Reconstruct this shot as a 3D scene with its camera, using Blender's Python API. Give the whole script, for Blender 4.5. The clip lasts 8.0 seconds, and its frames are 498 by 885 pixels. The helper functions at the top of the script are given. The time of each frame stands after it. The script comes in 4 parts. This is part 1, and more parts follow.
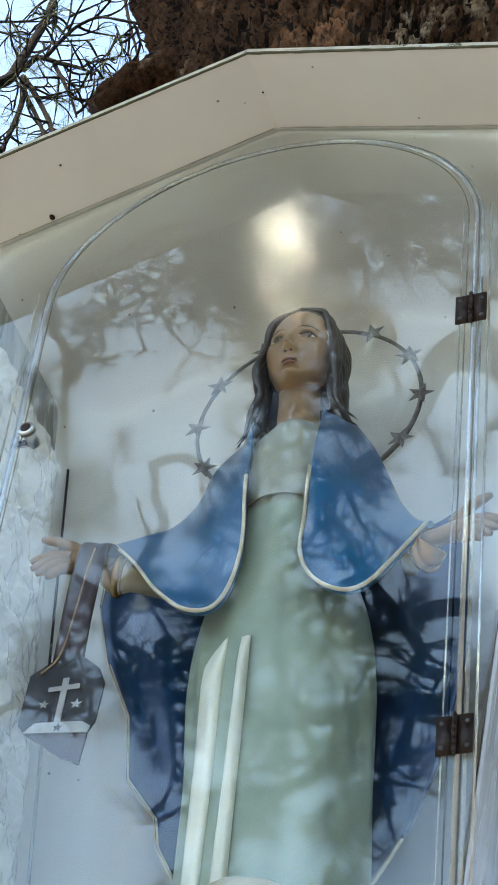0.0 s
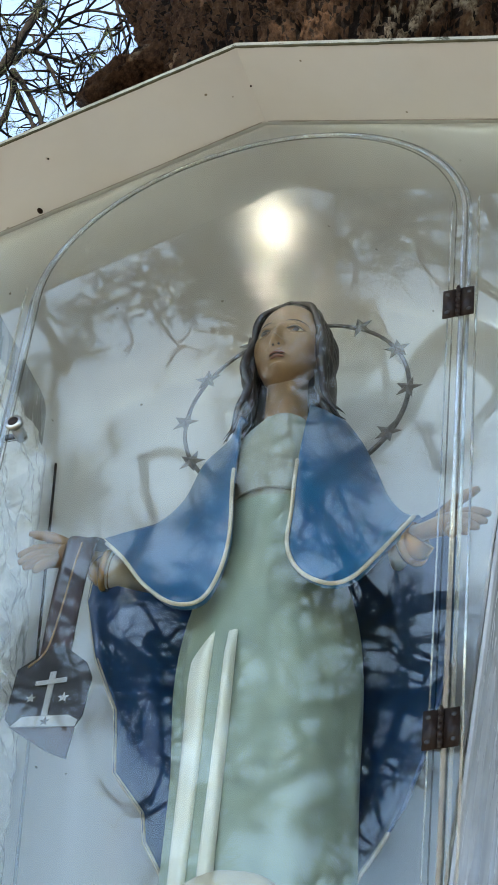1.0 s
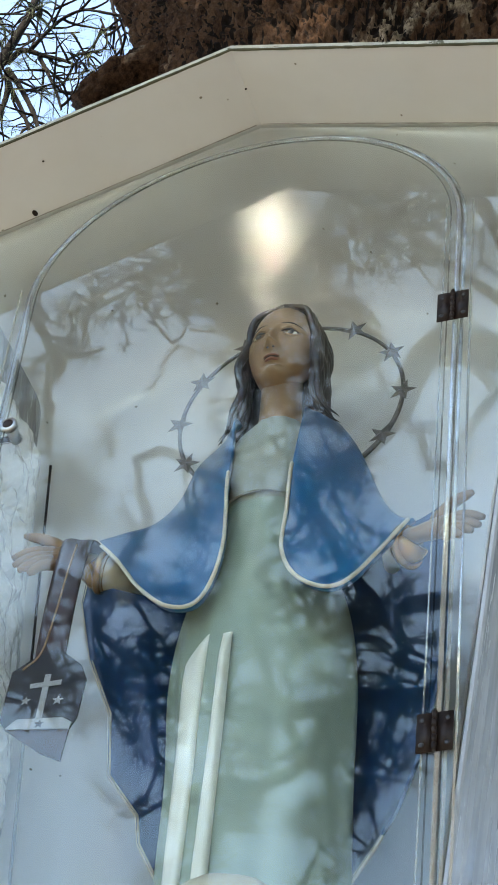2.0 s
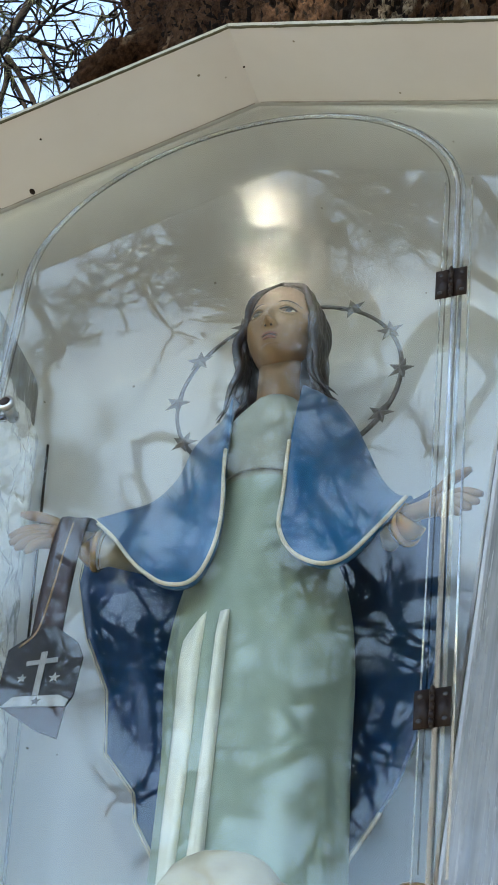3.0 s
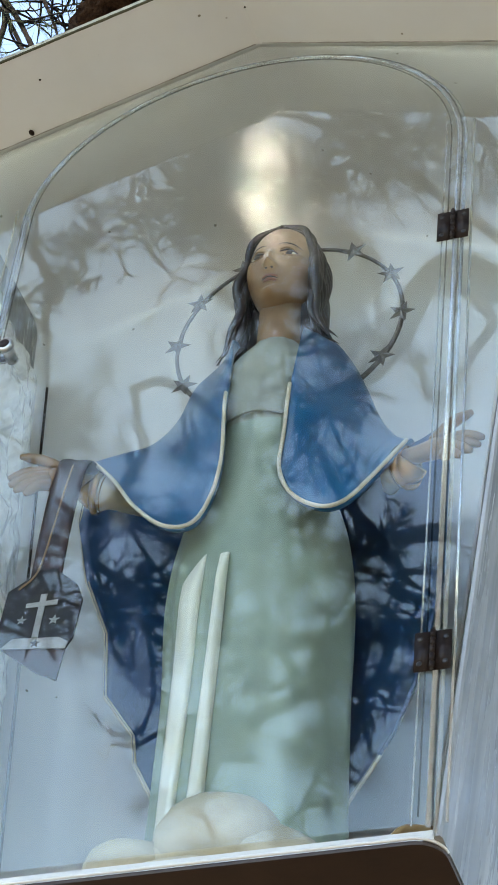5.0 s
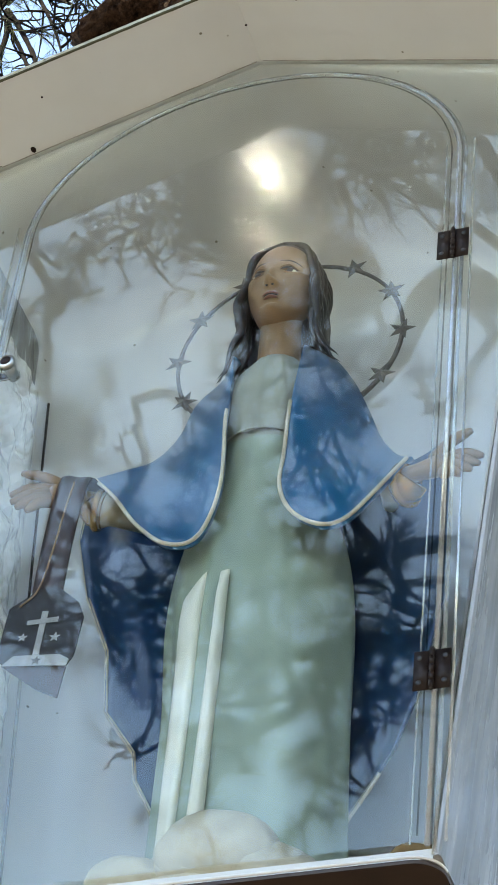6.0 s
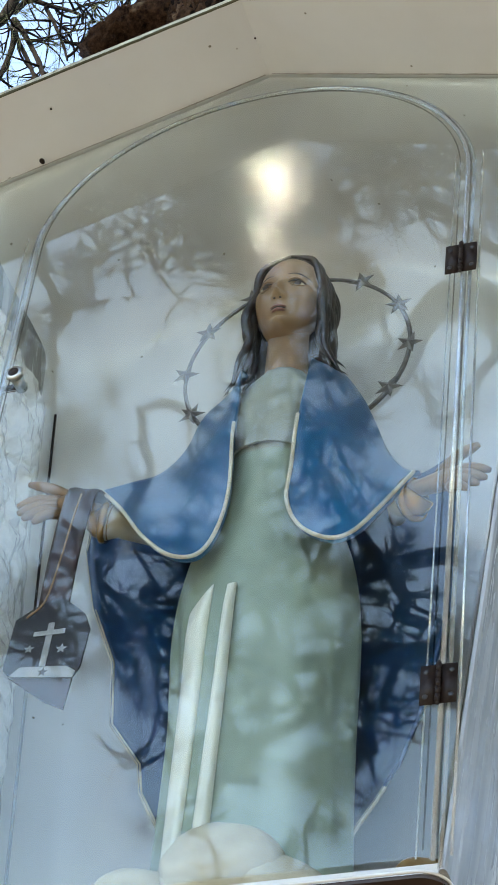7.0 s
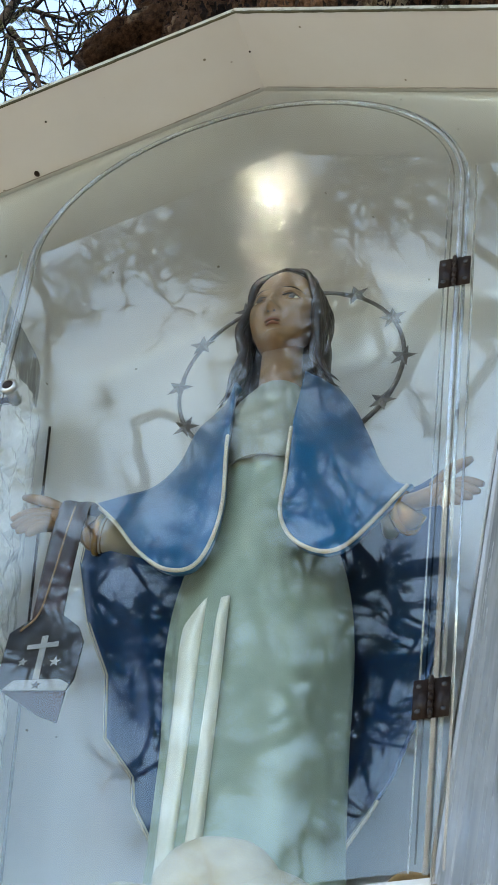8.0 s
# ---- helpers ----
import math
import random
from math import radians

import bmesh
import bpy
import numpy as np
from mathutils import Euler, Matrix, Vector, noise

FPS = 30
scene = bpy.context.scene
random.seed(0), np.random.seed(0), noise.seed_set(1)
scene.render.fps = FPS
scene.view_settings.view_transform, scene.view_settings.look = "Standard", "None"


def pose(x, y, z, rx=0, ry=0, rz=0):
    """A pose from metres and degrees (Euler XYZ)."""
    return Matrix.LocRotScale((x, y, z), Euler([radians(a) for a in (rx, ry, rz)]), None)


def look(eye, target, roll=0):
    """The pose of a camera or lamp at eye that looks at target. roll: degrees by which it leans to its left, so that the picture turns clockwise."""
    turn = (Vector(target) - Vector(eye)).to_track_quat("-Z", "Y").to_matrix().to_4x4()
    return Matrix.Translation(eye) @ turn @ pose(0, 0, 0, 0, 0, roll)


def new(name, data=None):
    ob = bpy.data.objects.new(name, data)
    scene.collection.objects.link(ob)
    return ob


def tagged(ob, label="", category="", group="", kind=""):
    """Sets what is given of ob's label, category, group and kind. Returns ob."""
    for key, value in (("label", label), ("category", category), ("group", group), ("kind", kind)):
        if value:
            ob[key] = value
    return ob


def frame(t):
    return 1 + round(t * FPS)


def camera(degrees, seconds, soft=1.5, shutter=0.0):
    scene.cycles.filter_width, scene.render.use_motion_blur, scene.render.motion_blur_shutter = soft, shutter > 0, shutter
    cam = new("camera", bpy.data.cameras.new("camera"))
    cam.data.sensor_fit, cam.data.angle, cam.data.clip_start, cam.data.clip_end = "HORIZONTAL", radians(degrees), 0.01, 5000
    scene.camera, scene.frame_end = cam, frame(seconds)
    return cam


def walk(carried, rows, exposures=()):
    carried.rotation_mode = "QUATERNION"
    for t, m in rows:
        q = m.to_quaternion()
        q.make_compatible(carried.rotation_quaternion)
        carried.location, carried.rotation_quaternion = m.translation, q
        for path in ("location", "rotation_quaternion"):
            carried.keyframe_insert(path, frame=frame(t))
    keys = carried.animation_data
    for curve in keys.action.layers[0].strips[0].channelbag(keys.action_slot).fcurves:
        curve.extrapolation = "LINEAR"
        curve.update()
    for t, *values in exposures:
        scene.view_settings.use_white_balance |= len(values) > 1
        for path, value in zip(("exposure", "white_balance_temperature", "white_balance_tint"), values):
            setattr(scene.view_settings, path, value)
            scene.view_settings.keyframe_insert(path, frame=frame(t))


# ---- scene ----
# ---------------------------------------------------------------- camera
def view(x, y, z, left, up, lean):
    """A hand-held pose: eye, degrees turned left of +y, degrees tilted up, degrees of lean."""
    a, b = radians(left), radians(up)
    way = Vector((-math.sin(a) * math.cos(b), math.cos(a) * math.cos(b), math.sin(b)))
    eye = Vector((x, y, z))
    return look(eye, eye + way, lean)


cam = camera(12.137, 8.0, soft=1.6)
walk(cam, [
    (0, view(0.8947, -1.9300, 1.6004, 24.370, 45.205, 7.576)),
    (0.5, view(0.8990, -1.9293, 1.6005, 24.276, 45.145, 7.488)),
    (1, view(0.8988, -1.9289, 1.6010, 24.020, 45.080, 7.353)),
    (1.5, view(0.9013, -1.9383, 1.6026, 23.821, 45.077, 7.249)),
    (3, view(0.8981, -1.9149, 1.5973, 23.795, 44.856, 7.307)),
    (3.5, view(0.8947, -1.8968, 1.5958, 23.578, 44.366, 7.198)),
    (4, view(0.8947, -1.8877, 1.5938, 23.426, 43.937, 7.027)),
    (4.5, view(0.8903, -1.8900, 1.5964, 23.398, 43.691, 7.123)),
    (5, view(0.8908, -1.9049, 1.5999, 23.486, 43.587, 7.217)),
    (6.5, view(0.8993, -1.9250, 1.6019, 23.609, 43.875, 7.514)),
    (7, view(0.8937, -1.9290, 1.6021, 23.695, 43.962, 7.790)),
    (7.5, view(0.8926, -1.9319, 1.6054, 23.729, 44.018, 7.943)),
    (8, view(0.8987, -1.9367, 1.6044, 23.584, 44.156, 7.808)),
], exposures=[(0, 2.76, 7800, 8), (8, 2.76, 7800, 8)])

# ---------------------------------------------------------------- light
SUN_WAY = Vector((-0.265, -0.588, 0.764))
world = bpy.data.worlds.new("sky")
scene.world = world
world.use_nodes = True
wn = world.node_tree
sky = wn.nodes.new("ShaderNodeTexSky")
sky.sky_type, sky.sun_disc = "NISHITA", False
sky.sun_elevation = math.asin(SUN_WAY.z)
sky.sun_rotation = math.atan2(SUN_WAY.x, SUN_WAY.y) % (2 * math.pi)
sky.air_density, sky.dust_density, sky.ozone_density = 0.8, 0.06, 1.0
wn.nodes["Background"].inputs["Strength"].default_value = 0.15
wn.links.new(sky.outputs[0], wn.nodes["Background"].inputs["Color"])

sun = new("sun", bpy.data.lights.new("sun", "SUN"))
sun.data.energy, sun.data.angle, sun.data.color = 4.0, radians(0.53), (1.0, 0.93, 0.82)
sun.matrix_world = look((-4, -9, 14), Vector((-4, -9, 14)) - SUN_WAY)


# ---------------------------------------------------------------- materials
class Nodes:
    """A small hand for writing node materials."""

    def __init__(self, name):
        self.mat = bpy.data.materials.new(name)
        self.mat.use_nodes = True
        self.tree = self.mat.node_tree
        self.bsdf = self.tree.nodes["Principled BSDF"]
        self.out = self.tree.nodes["Material Output"]
        self.coord = self.add("ShaderNodeTexCoord").outputs["Object"]

    def add(self, kind, **values):
        node = self.tree.nodes.new(kind)
        for key, value in values.items():
            node.inputs[key.replace("_", " ")].default_value = value
        return node

    def link(self, a, b):
        self.tree.links.new(a, b)

    def noise(self, scale, detail=4.0, rough=0.55, stretch=None):
        node = self.add("ShaderNodeTexNoise", Scale=scale, Detail=detail, Roughness=rough)
        source = self.coord
        if stretch:
            mapping = self.add("ShaderNodeMapping")
            mapping.inputs["Scale"].default_value = stretch
            self.link(self.coord, mapping.inputs["Vector"])
            source = mapping.outputs[0]
        self.link(source, node.inputs["Vector"])
        return node.outputs["Fac"]

    def ramp(self, fac, *stops):
        node = self.add("ShaderNodeValToRGB")
        while len(node.color_ramp.elements) < len(stops):
            node.color_ramp.elements.new(0.5)
        for element, (place, colour) in zip(node.color_ramp.elements, stops):
            element.position = place
            element.color = (*colour, 1) if len(colour) == 3 else colour
        self.link(fac, node.inputs[0])
        return node.outputs[0]

    def mix(self, fac, a, b, mode="MIX"):
        node = self.tree.nodes.new("ShaderNodeMix")
        node.data_type, node.blend_type = "RGBA", mode
        for socket, value in ((node.inputs[0], fac), (node.inputs[6], a), (node.inputs[7], b)):
            if isinstance(value, bpy.types.NodeSocket):
                self.link(value, socket)
            else:
                socket.default_value = value if isinstance(value, float) else (*value, 1)
        return node.outputs[2]

    def bump(self, height, strength, distance):
        node = self.add("ShaderNodeBump", Strength=strength, Distance=distance)
        self.link(height, node.inputs["Height"])
        self.link(node.outputs[0], self.bsdf.inputs["Normal"])

    def done(self, colour, rough=0.5, metal=0.0, coat=0.0):
        if isinstance(colour, bpy.types.NodeSocket):
            self.link(colour, self.bsdf.inputs["Base Color"])
        else:
            self.bsdf.inputs["Base Color"].default_value = (*colour, 1)
        if isinstance(rough, bpy.types.NodeSocket):
            self.link(rough, self.bsdf.inputs["Roughness"])
        else:
            self.bsdf.inputs["Roughness"].default_value = rough
        self.bsdf.inputs["Metallic"].default_value = metal
        self.bsdf.inputs["Coat Weight"].default_value = coat
        self.bsdf.inputs["Coat Roughness"].default_value = 0.12
        return self.mat


def painted(name, base, dark, grain=40.0, spots=9.0, rough=0.4, coat=0.0, relief=0.15, depth=0.002, wear=None, worn=0.62):
    n = Nodes(name)
    colour = n.ramp(n.noise(spots, 6), (0.3, dark), (0.62, base))
    fine = n.noise(grain, 5, 0.65)
    colour = n.mix(0.35, colour, n.ramp(fine, (0.3, dark), (0.7, base)))
    if wear:
        colour = n.mix(n.ramp(n.noise(grain * 0.8, 8, 0.7), (worn, (0, 0, 0)), (worn + 0.05, (1, 1, 1))), colour, wear)
    n.bump(fine, relief, depth)
    return n.done(colour, rough, 0.0, coat)


def white_sheet():
    n = Nodes("weathered_white_plastic")
    stain = n.ramp(n.noise(3.2, 3, 0.5), (0.22, (0.55, 0.545, 0.52)), (0.75, (0.66, 0.66, 0.645)))
    streak = n.ramp(n.noise(9, 5, 0.6, (1.0, 1.0, 0.16)), (0.22, (0.56, 0.55, 0.525)), (0.78, (0.68, 0.68, 0.665)))
    colour = n.mix(0.4, stain, streak)
    specks = n.add("ShaderNodeTexVoronoi", Scale=27.0)
    n.link(n.coord, specks.inputs["Vector"])
    dots = n.ramp(specks.outputs["Distance"], (0.045, (1, 1, 1)), (0.075, (0, 0, 0)))
    chosen = n.mix(1.0, dots, n.ramp(n.noise(16, 2), (0.52, (0, 0, 0)), (0.55, (1, 1, 1))), "MULTIPLY")
    colour = n.mix(chosen, colour, (0.16, 0.14, 0.10))
    n.bump(n.noise(26, 4), 0.06, 0.002)
    return n.done(colour, n.ramp(n.noise(14, 3), (0.2, (0.30, 0.30, 0.30)), (0.8, (0.40, 0.40, 0.40))), 0.0, 0.3)


def acrylic(name, haze=0.0075, tint=(0.86, 0.885, 0.88)):
    n = Nodes(name)
    n.tree.nodes.remove(n.bsdf)
    clear = n.add("ShaderNodeBsdfTransparent", Color=(*tint, 1))
    sharp = n.add("ShaderNodeBsdfGlossy", Roughness=0.0, Color=(0.84, 0.96, 0.89, 1))
    soft = n.add("ShaderNodeBsdfGlossy", Roughness=0.098, Color=(0.90, 0.96, 1, 1))
    soft.distribution = "BECKMANN"
    facing = n.add("ShaderNodeLayerWeight", Blend=0.5)
    fifth = n.add("ShaderNodeMath")
    fifth.operation = "POWER"
    fifth.inputs[1].default_value = 5.0
    n.link(facing.outputs["Facing"], fifth.inputs[0])
    fresnel = n.add("ShaderNodeMath")
    fresnel.operation = "MULTIPLY_ADD"
    fresnel.inputs[1].default_value, fresnel.inputs[2].default_value = 0.92, 0.062
    n.link(fifth.outputs[0], fresnel.inputs[0])
    a = n.add("ShaderNodeMixShader")
    n.link(fresnel.outputs[0], a.inputs[0])
    n.link(clear.outputs[0], a.inputs[1])
    n.link(sharp.outputs[0], a.inputs[2])
    b = n.add("ShaderNodeMixShader")
    b.inputs[0].default_value = haze
    n.link(a.outputs[0], b.inputs[1])
    n.link(soft.outputs[0], b.inputs[2])
    n.link(b.outputs[0], n.out.inputs[0])
    return n.mat


def acrylic_edge():
    n = Nodes("polished_acrylic_edge")
    n.tree.nodes.remove(n.bsdf)
    clear = n.add("ShaderNodeBsdfTransparent", Color=(0.84, 0.86, 0.86, 1))
    glow = n.add("ShaderNodeBsdfTranslucent", Color=(0.92, 0.90, 0.86, 1))
    shine = n.add("ShaderNodeBsdfGlossy", Roughness=0.08, Color=(1, 1, 1, 1))
    a, b = n.add("ShaderNodeMixShader"), n.add("ShaderNodeMixShader")
    a.inputs[0].default_value = 0.30
    n.link(clear.outputs[0], a.inputs[1])
    n.link(glow.outputs[0], a.inputs[2])
    b.inputs[0].default_value = 0.20
    n.link(a.outputs[0], b.inputs[1])
    n.link(shine.outputs[0], b.inputs[2])
    n.link(b.outputs[0], n.out.inputs[0])
    return n.mat


def bark_mat(name, light, mid, dark, scale=1.0, pale=None):
    n = Nodes(name)
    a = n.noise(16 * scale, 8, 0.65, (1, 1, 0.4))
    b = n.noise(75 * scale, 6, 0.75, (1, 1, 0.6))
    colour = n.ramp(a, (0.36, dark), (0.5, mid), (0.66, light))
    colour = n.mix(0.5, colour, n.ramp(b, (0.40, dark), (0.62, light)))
    if pale:
        patch = n.mix(1.0, n.ramp(n.noise(5.5, 3, 0.5, (1.3, 1.3, 0.5)), (0.60, (0, 0, 0)), (0.66, (1, 1, 1))), n.ramp(b, (0.42, (0.15, 0.15, 0.15)), (0.58, (1, 1, 1))), "MULTIPLY")
        colour = n.mix(patch, colour, pale)
    n.bump(b, 0.9, 0.014)
    n.bsdf.inputs["Specular IOR Level"].default_value = 0.08
    return n.done(colour, 0.9)


def streaked_sheet():
    """Grey sheet with reflection streaks put into the colour, fine scratches and pale scuffs."""
    n = Nodes("reflection_streaked_grey_sheet")
    wash = n.ramp(n.noise(5, 4, 0.5, (1, 1, 0.35)), (0.3, (0.22, 0.23, 0.235)), (0.7, (0.33, 0.34, 0.345)))
    streak = n.ramp(n.noise(42, 5, 0.6, (1, 1, 0.05)), (0.34, (0.13, 0.145, 0.15)), (0.52, (0.29, 0.30, 0.305)), (0.70, (0.50, 0.51, 0.51)))
    colour = n.mix(0.55, wash, streak)
    scuff = n.ramp(n.noise(55, 6, 0.75, (1, 0.35, 1)), (0.66, (0, 0, 0)), (0.70, (1, 1, 1)))
    colour = n.mix(scuff, colour, (0.70, 0.71, 0.70))
    n.bump(n.noise(30, 4, 0.6, (1, 1, 0.12)), 0.10, 0.002)
    return n.done(colour, n.ramp(n.noise(38, 4, 0.6, (1, 1, 0.08)), (0.3, (0.12, 0.12, 0.12)), (0.7, (0.38, 0.38, 0.38))), 0.0, 0.4)


WHITE = white_sheet()
CUT = Nodes("grey_cut_edge")
CUT.tree.nodes.remove(CUT.bsdf)
CUT.link(CUT.add("ShaderNodeBsdfTransparent", Color=(0.74, 0.74, 0.73, 1)).outputs[0], CUT.out.inputs[0])
CUT = CUT.mat
ACRYLIC = acrylic("clear_acrylic")
CLEAR = Nodes("clear_acrylic_inside")
CLEAR.tree.nodes.remove(CLEAR.bsdf)
CLEAR.link(CLEAR.add("ShaderNodeBsdfTransparent", Color=(0.985, 0.99, 0.99, 1)).outputs[0], CLEAR.out.inputs[0])
CLEAR = CLEAR.mat
EDGE = acrylic_edge()
GREY_SHEET = streaked_sheet()
BOARD = painted("dark_brown_board", (0.045, 0.026, 0.016), (0.022, 0.013, 0.009), 30, 7, 0.5)
EAVE_DIRT = painted("stained_sheet_edge", (0.50, 0.475, 0.40), (0.26, 0.245, 0.18), 55, 14, 0.7, 0.0, 0.3, 0.002, (0.07, 0.068, 0.04), 0.58)
ALGAE = painted("green_grey_algae", (0.085, 0.080, 0.045), (0.03, 0.032, 0.018), 90, 30, 0.85)
SILVER = painted("crinkled_silver_film", (0.94, 0.95, 0.94), (0.80, 0.82, 0.82), 60, 20, 0.14, 0.6)
SILVER.node_tree.nodes["Principled BSDF"].inputs["Metallic"].default_value = 0.15
HINGE = painted("brown_bronze_metal", (0.020, 0.011, 0.008), (0.009, 0.006, 0.005), 120, 40, 0.5, 0.05)
HINGE.node_tree.nodes["Principled BSDF"].inputs["Specular IOR Level"].default_value = 0.15
SCREW = Nodes("dull_screw").done((0.007, 0.005, 0.004), 0.5)
STEEL = Nodes("worn_steel").done((0.42, 0.41, 0.38), 0.3, 1.0)
BRASS = painted("dull_pewter_metal", (0.17, 0.155, 0.14), (0.06, 0.055, 0.05), 130, 60, 0.38, 0.2)
GOWN = painted("pale_green_painted_plaster", (0.30, 0.365, 0.285), (0.21, 0.265, 0.20), 36, 7, 0.45, 0.1, 0.3, 0.002, (0.30, 0.33, 0.24), 0.70)
CHEST = painted("cream_white_painted_plaster", (0.33, 0.34, 0.27), (0.23, 0.24, 0.19), 36, 9, 0.48, 0.08, 0.3, 0.002)
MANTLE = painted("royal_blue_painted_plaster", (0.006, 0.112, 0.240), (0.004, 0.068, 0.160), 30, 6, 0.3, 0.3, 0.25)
# the mantle's hanging back: same plaster finish, darker blue
CAPE = painted("darker_blue_painted_plaster", (0.004, 0.047, 0.135), (0.002, 0.027, 0.080), 30, 6, 0.3, 0.3, 0.25)
GILT = painted("ivory_gilt_paint", (0.66, 0.61, 0.49), (0.48, 0.42, 0.30), 90, 30, 0.35, 0.2)
SKIN = painted("tan_flesh_paint", (0.30, 0.178, 0.088), (0.21, 0.12, 0.058), 60, 18, 0.45, 0.05, 0.2, 0.001, (0.16, 0.11, 0.075), 0.66)
HAIR = painted("dark_brown_hair_paint", (0.026, 0.015, 0.011), (0.010, 0.007, 0.006), 70, 22, 0.42, 0.2)
LIP = Nodes("muted_red_paint").done((0.22, 0.085, 0.05), 0.5)
INK = Nodes("dark_eye_paint").done((0.03, 0.02, 0.016), 0.3)
CUFF = painted("gold_cuff_paint", (0.62, 0.36, 0.10), (0.30, 0.13, 0.04), 60, 25, 0.25, 0.3)
CUFF.node_tree.nodes["Principled BSDF"].inputs["Metallic"].default_value = 0.6
CREAM = painted("cream_cloud_plaster", (0.60, 0.54, 0.41), (0.40, 0.33, 0.22), 40, 14, 0.5, 0.1, 0.3)
STRAP = painted("dark_maroon_leather", (0.035, 0.010, 0.008), (0.016, 0.006, 0.005), 80, 18, 0.55, 0.1, 0.4, 0.002, (0.22, 0.15, 0.12), 0.76)
BADGE = painted("black_felt", (0.014, 0.013, 0.017), (0.008, 0.007, 0.010), 90, 30, 0.7)
THREAD = painted("off_white_stitching", (0.36, 0.36, 0.36), (0.24, 0.24, 0.24), 160, 60, 0.8)
CORD = Nodes("tan_cord").done((0.33, 0.20, 0.11), 0.7)
SUNLIT_FOLD = painted("cream_sunlit_fold", (0.80, 0.79, 0.68), (0.60, 0.61, 0.50), 50, 12, 0.35, 0.2, 0.3)
LEAF = painted("dry_tan_leaf", (0.33, 0.22, 0.10), (0.18, 0.11, 0.05), 70, 30, 0.8)
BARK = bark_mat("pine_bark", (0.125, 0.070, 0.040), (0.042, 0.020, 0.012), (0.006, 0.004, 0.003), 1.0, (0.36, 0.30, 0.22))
CRACK_SHADE = bark_mat("bark_crack_shade", (0.020, 0.013, 0.010), (0.011, 0.007, 0.006), (0.005, 0.004, 0.003))
TWIG = bark_mat("pine_twig_bark", (0.045, 0.033, 0.026), (0.022, 0.016, 0.013), (0.010, 0.008, 0.007), 3)
# far twigs nearly black: their shade against the sky put into the colour
SHADED_TWIG = bark_mat("shaded_far_twig", (0.010, 0.007, 0.006), (0.005, 0.004, 0.0035), (0.003, 0.0025, 0.002), 3)
NEEDLE = painted("grey_green_needles", (0.085, 0.100, 0.045), (0.04, 0.055, 0.024), 30, 2, 0.6)
NEEDLE.node_tree.nodes["Principled BSDF"].inputs["Specular IOR Level"].default_value = 0.1
CONE = bark_mat("pine_cone_scales", (0.16, 0.10, 0.06), (0.08, 0.05, 0.03), (0.02, 0.013, 0.01), 4)
SOIL = painted("needle_litter_ground", (0.115, 0.108, 0.096), (0.065, 0.062, 0.055), 6, 0.6, 0.95, 0.0, 0.6, 0.03)


# ---------------------------------------------------------------- building tools
def part(name, bm, materials, parent=None, label="", smooth=True):
    """Link a bmesh, given in world metres, as one mesh under parent."""
    mesh = bpy.data.meshes.new(name)
    bmesh.ops.recalc_face_normals(bm, faces=bm.faces[:])
    for f in bm.faces:
        f.smooth = smooth
    bm.to_mesh(mesh)
    bm.free()
    for m in materials if isinstance(materials, (list, tuple)) else [materials]:
        mesh.materials.append(m)
    ob = new(name, mesh)
    if parent:
        ob.parent = parent
        root = Vector(parent.location)
        up = parent.parent
        while up:
            root += Vector(up.location)
            up = up.parent
        ob.matrix_parent_inverse = Matrix.Translation(-root)
    if label:
        tagged(ob, label)
    return ob


def thing(name, at, label, category, group="", kind=""):
    ob = new(name)
    ob.empty_display_size = 0.05
    ob.location = at
    return tagged(ob, label, category, group, kind)


def smooth_line(points, n):
    """n + 1 points on a Catmull-Rom line through points (any number of coordinates)."""
    P = np.array(points, float)
    P = np.vstack([2 * P[0] - P[1], P, 2 * P[-1] - P[-2]])
    out = []
    for i in range(n + 1):
        s = i / n * (len(P) - 3)
        k = min(int(s), len(P) - 4)
        t = s - k
        a, b, c, d = P[k:k + 4]
        out.append(0.5 * (2 * b + (c - a) * t + (2 * a - 5 * b + 4 * c - d) * t ** 2 + (3 * b - 3 * c + d - a) * t ** 3))
    return np.array(out)


def grid(bm, rows, mat=0, closed=False, caps=False):
    """Faces between rows of points of equal length."""
    verts = [[bm.verts.new(p) for p in row] for row in rows]
    count = len(verts[0])
    for a, b in zip(verts, verts[1:]):
        for i in range(count if closed else count - 1):
            j = (i + 1) % count
            f = bm.faces.new((a[i], a[j], b[j], b[i]))
            f.material_index = mat
    if caps:
        for row in (verts[0], verts[-1]):
            bm.faces.new(row).material_index = mat
    return verts


def tube(bm, path, radii, sides=8, mat=0, flat=1.0, caps=True):
    """A round (or flattened) bar along a path."""
    path = [Vector(p) for p in path]
    if not hasattr(radii, "__len__"):
        radii = [radii] * len(path)
    rows, side = [], None
    for i, p in enumerate(path):
        t = (path[min(i + 1, len(path) - 1)] - path[max(i - 1, 0)]).normalized()
        if side is None:
            side = t.orthogonal().normalized()
        side = (side - t * side.dot(t))
        side = side.normalized() if side.length > 1e-6 else t.orthogonal().normalized()
        other = t.cross(side)
        rows.append([p + radii[i] * (math.cos(a) * side + flat * math.sin(a) * other)
                     for a in (2 * math.pi * k / sides for k in range(sides))])
    grid(bm, rows, mat, True, caps)


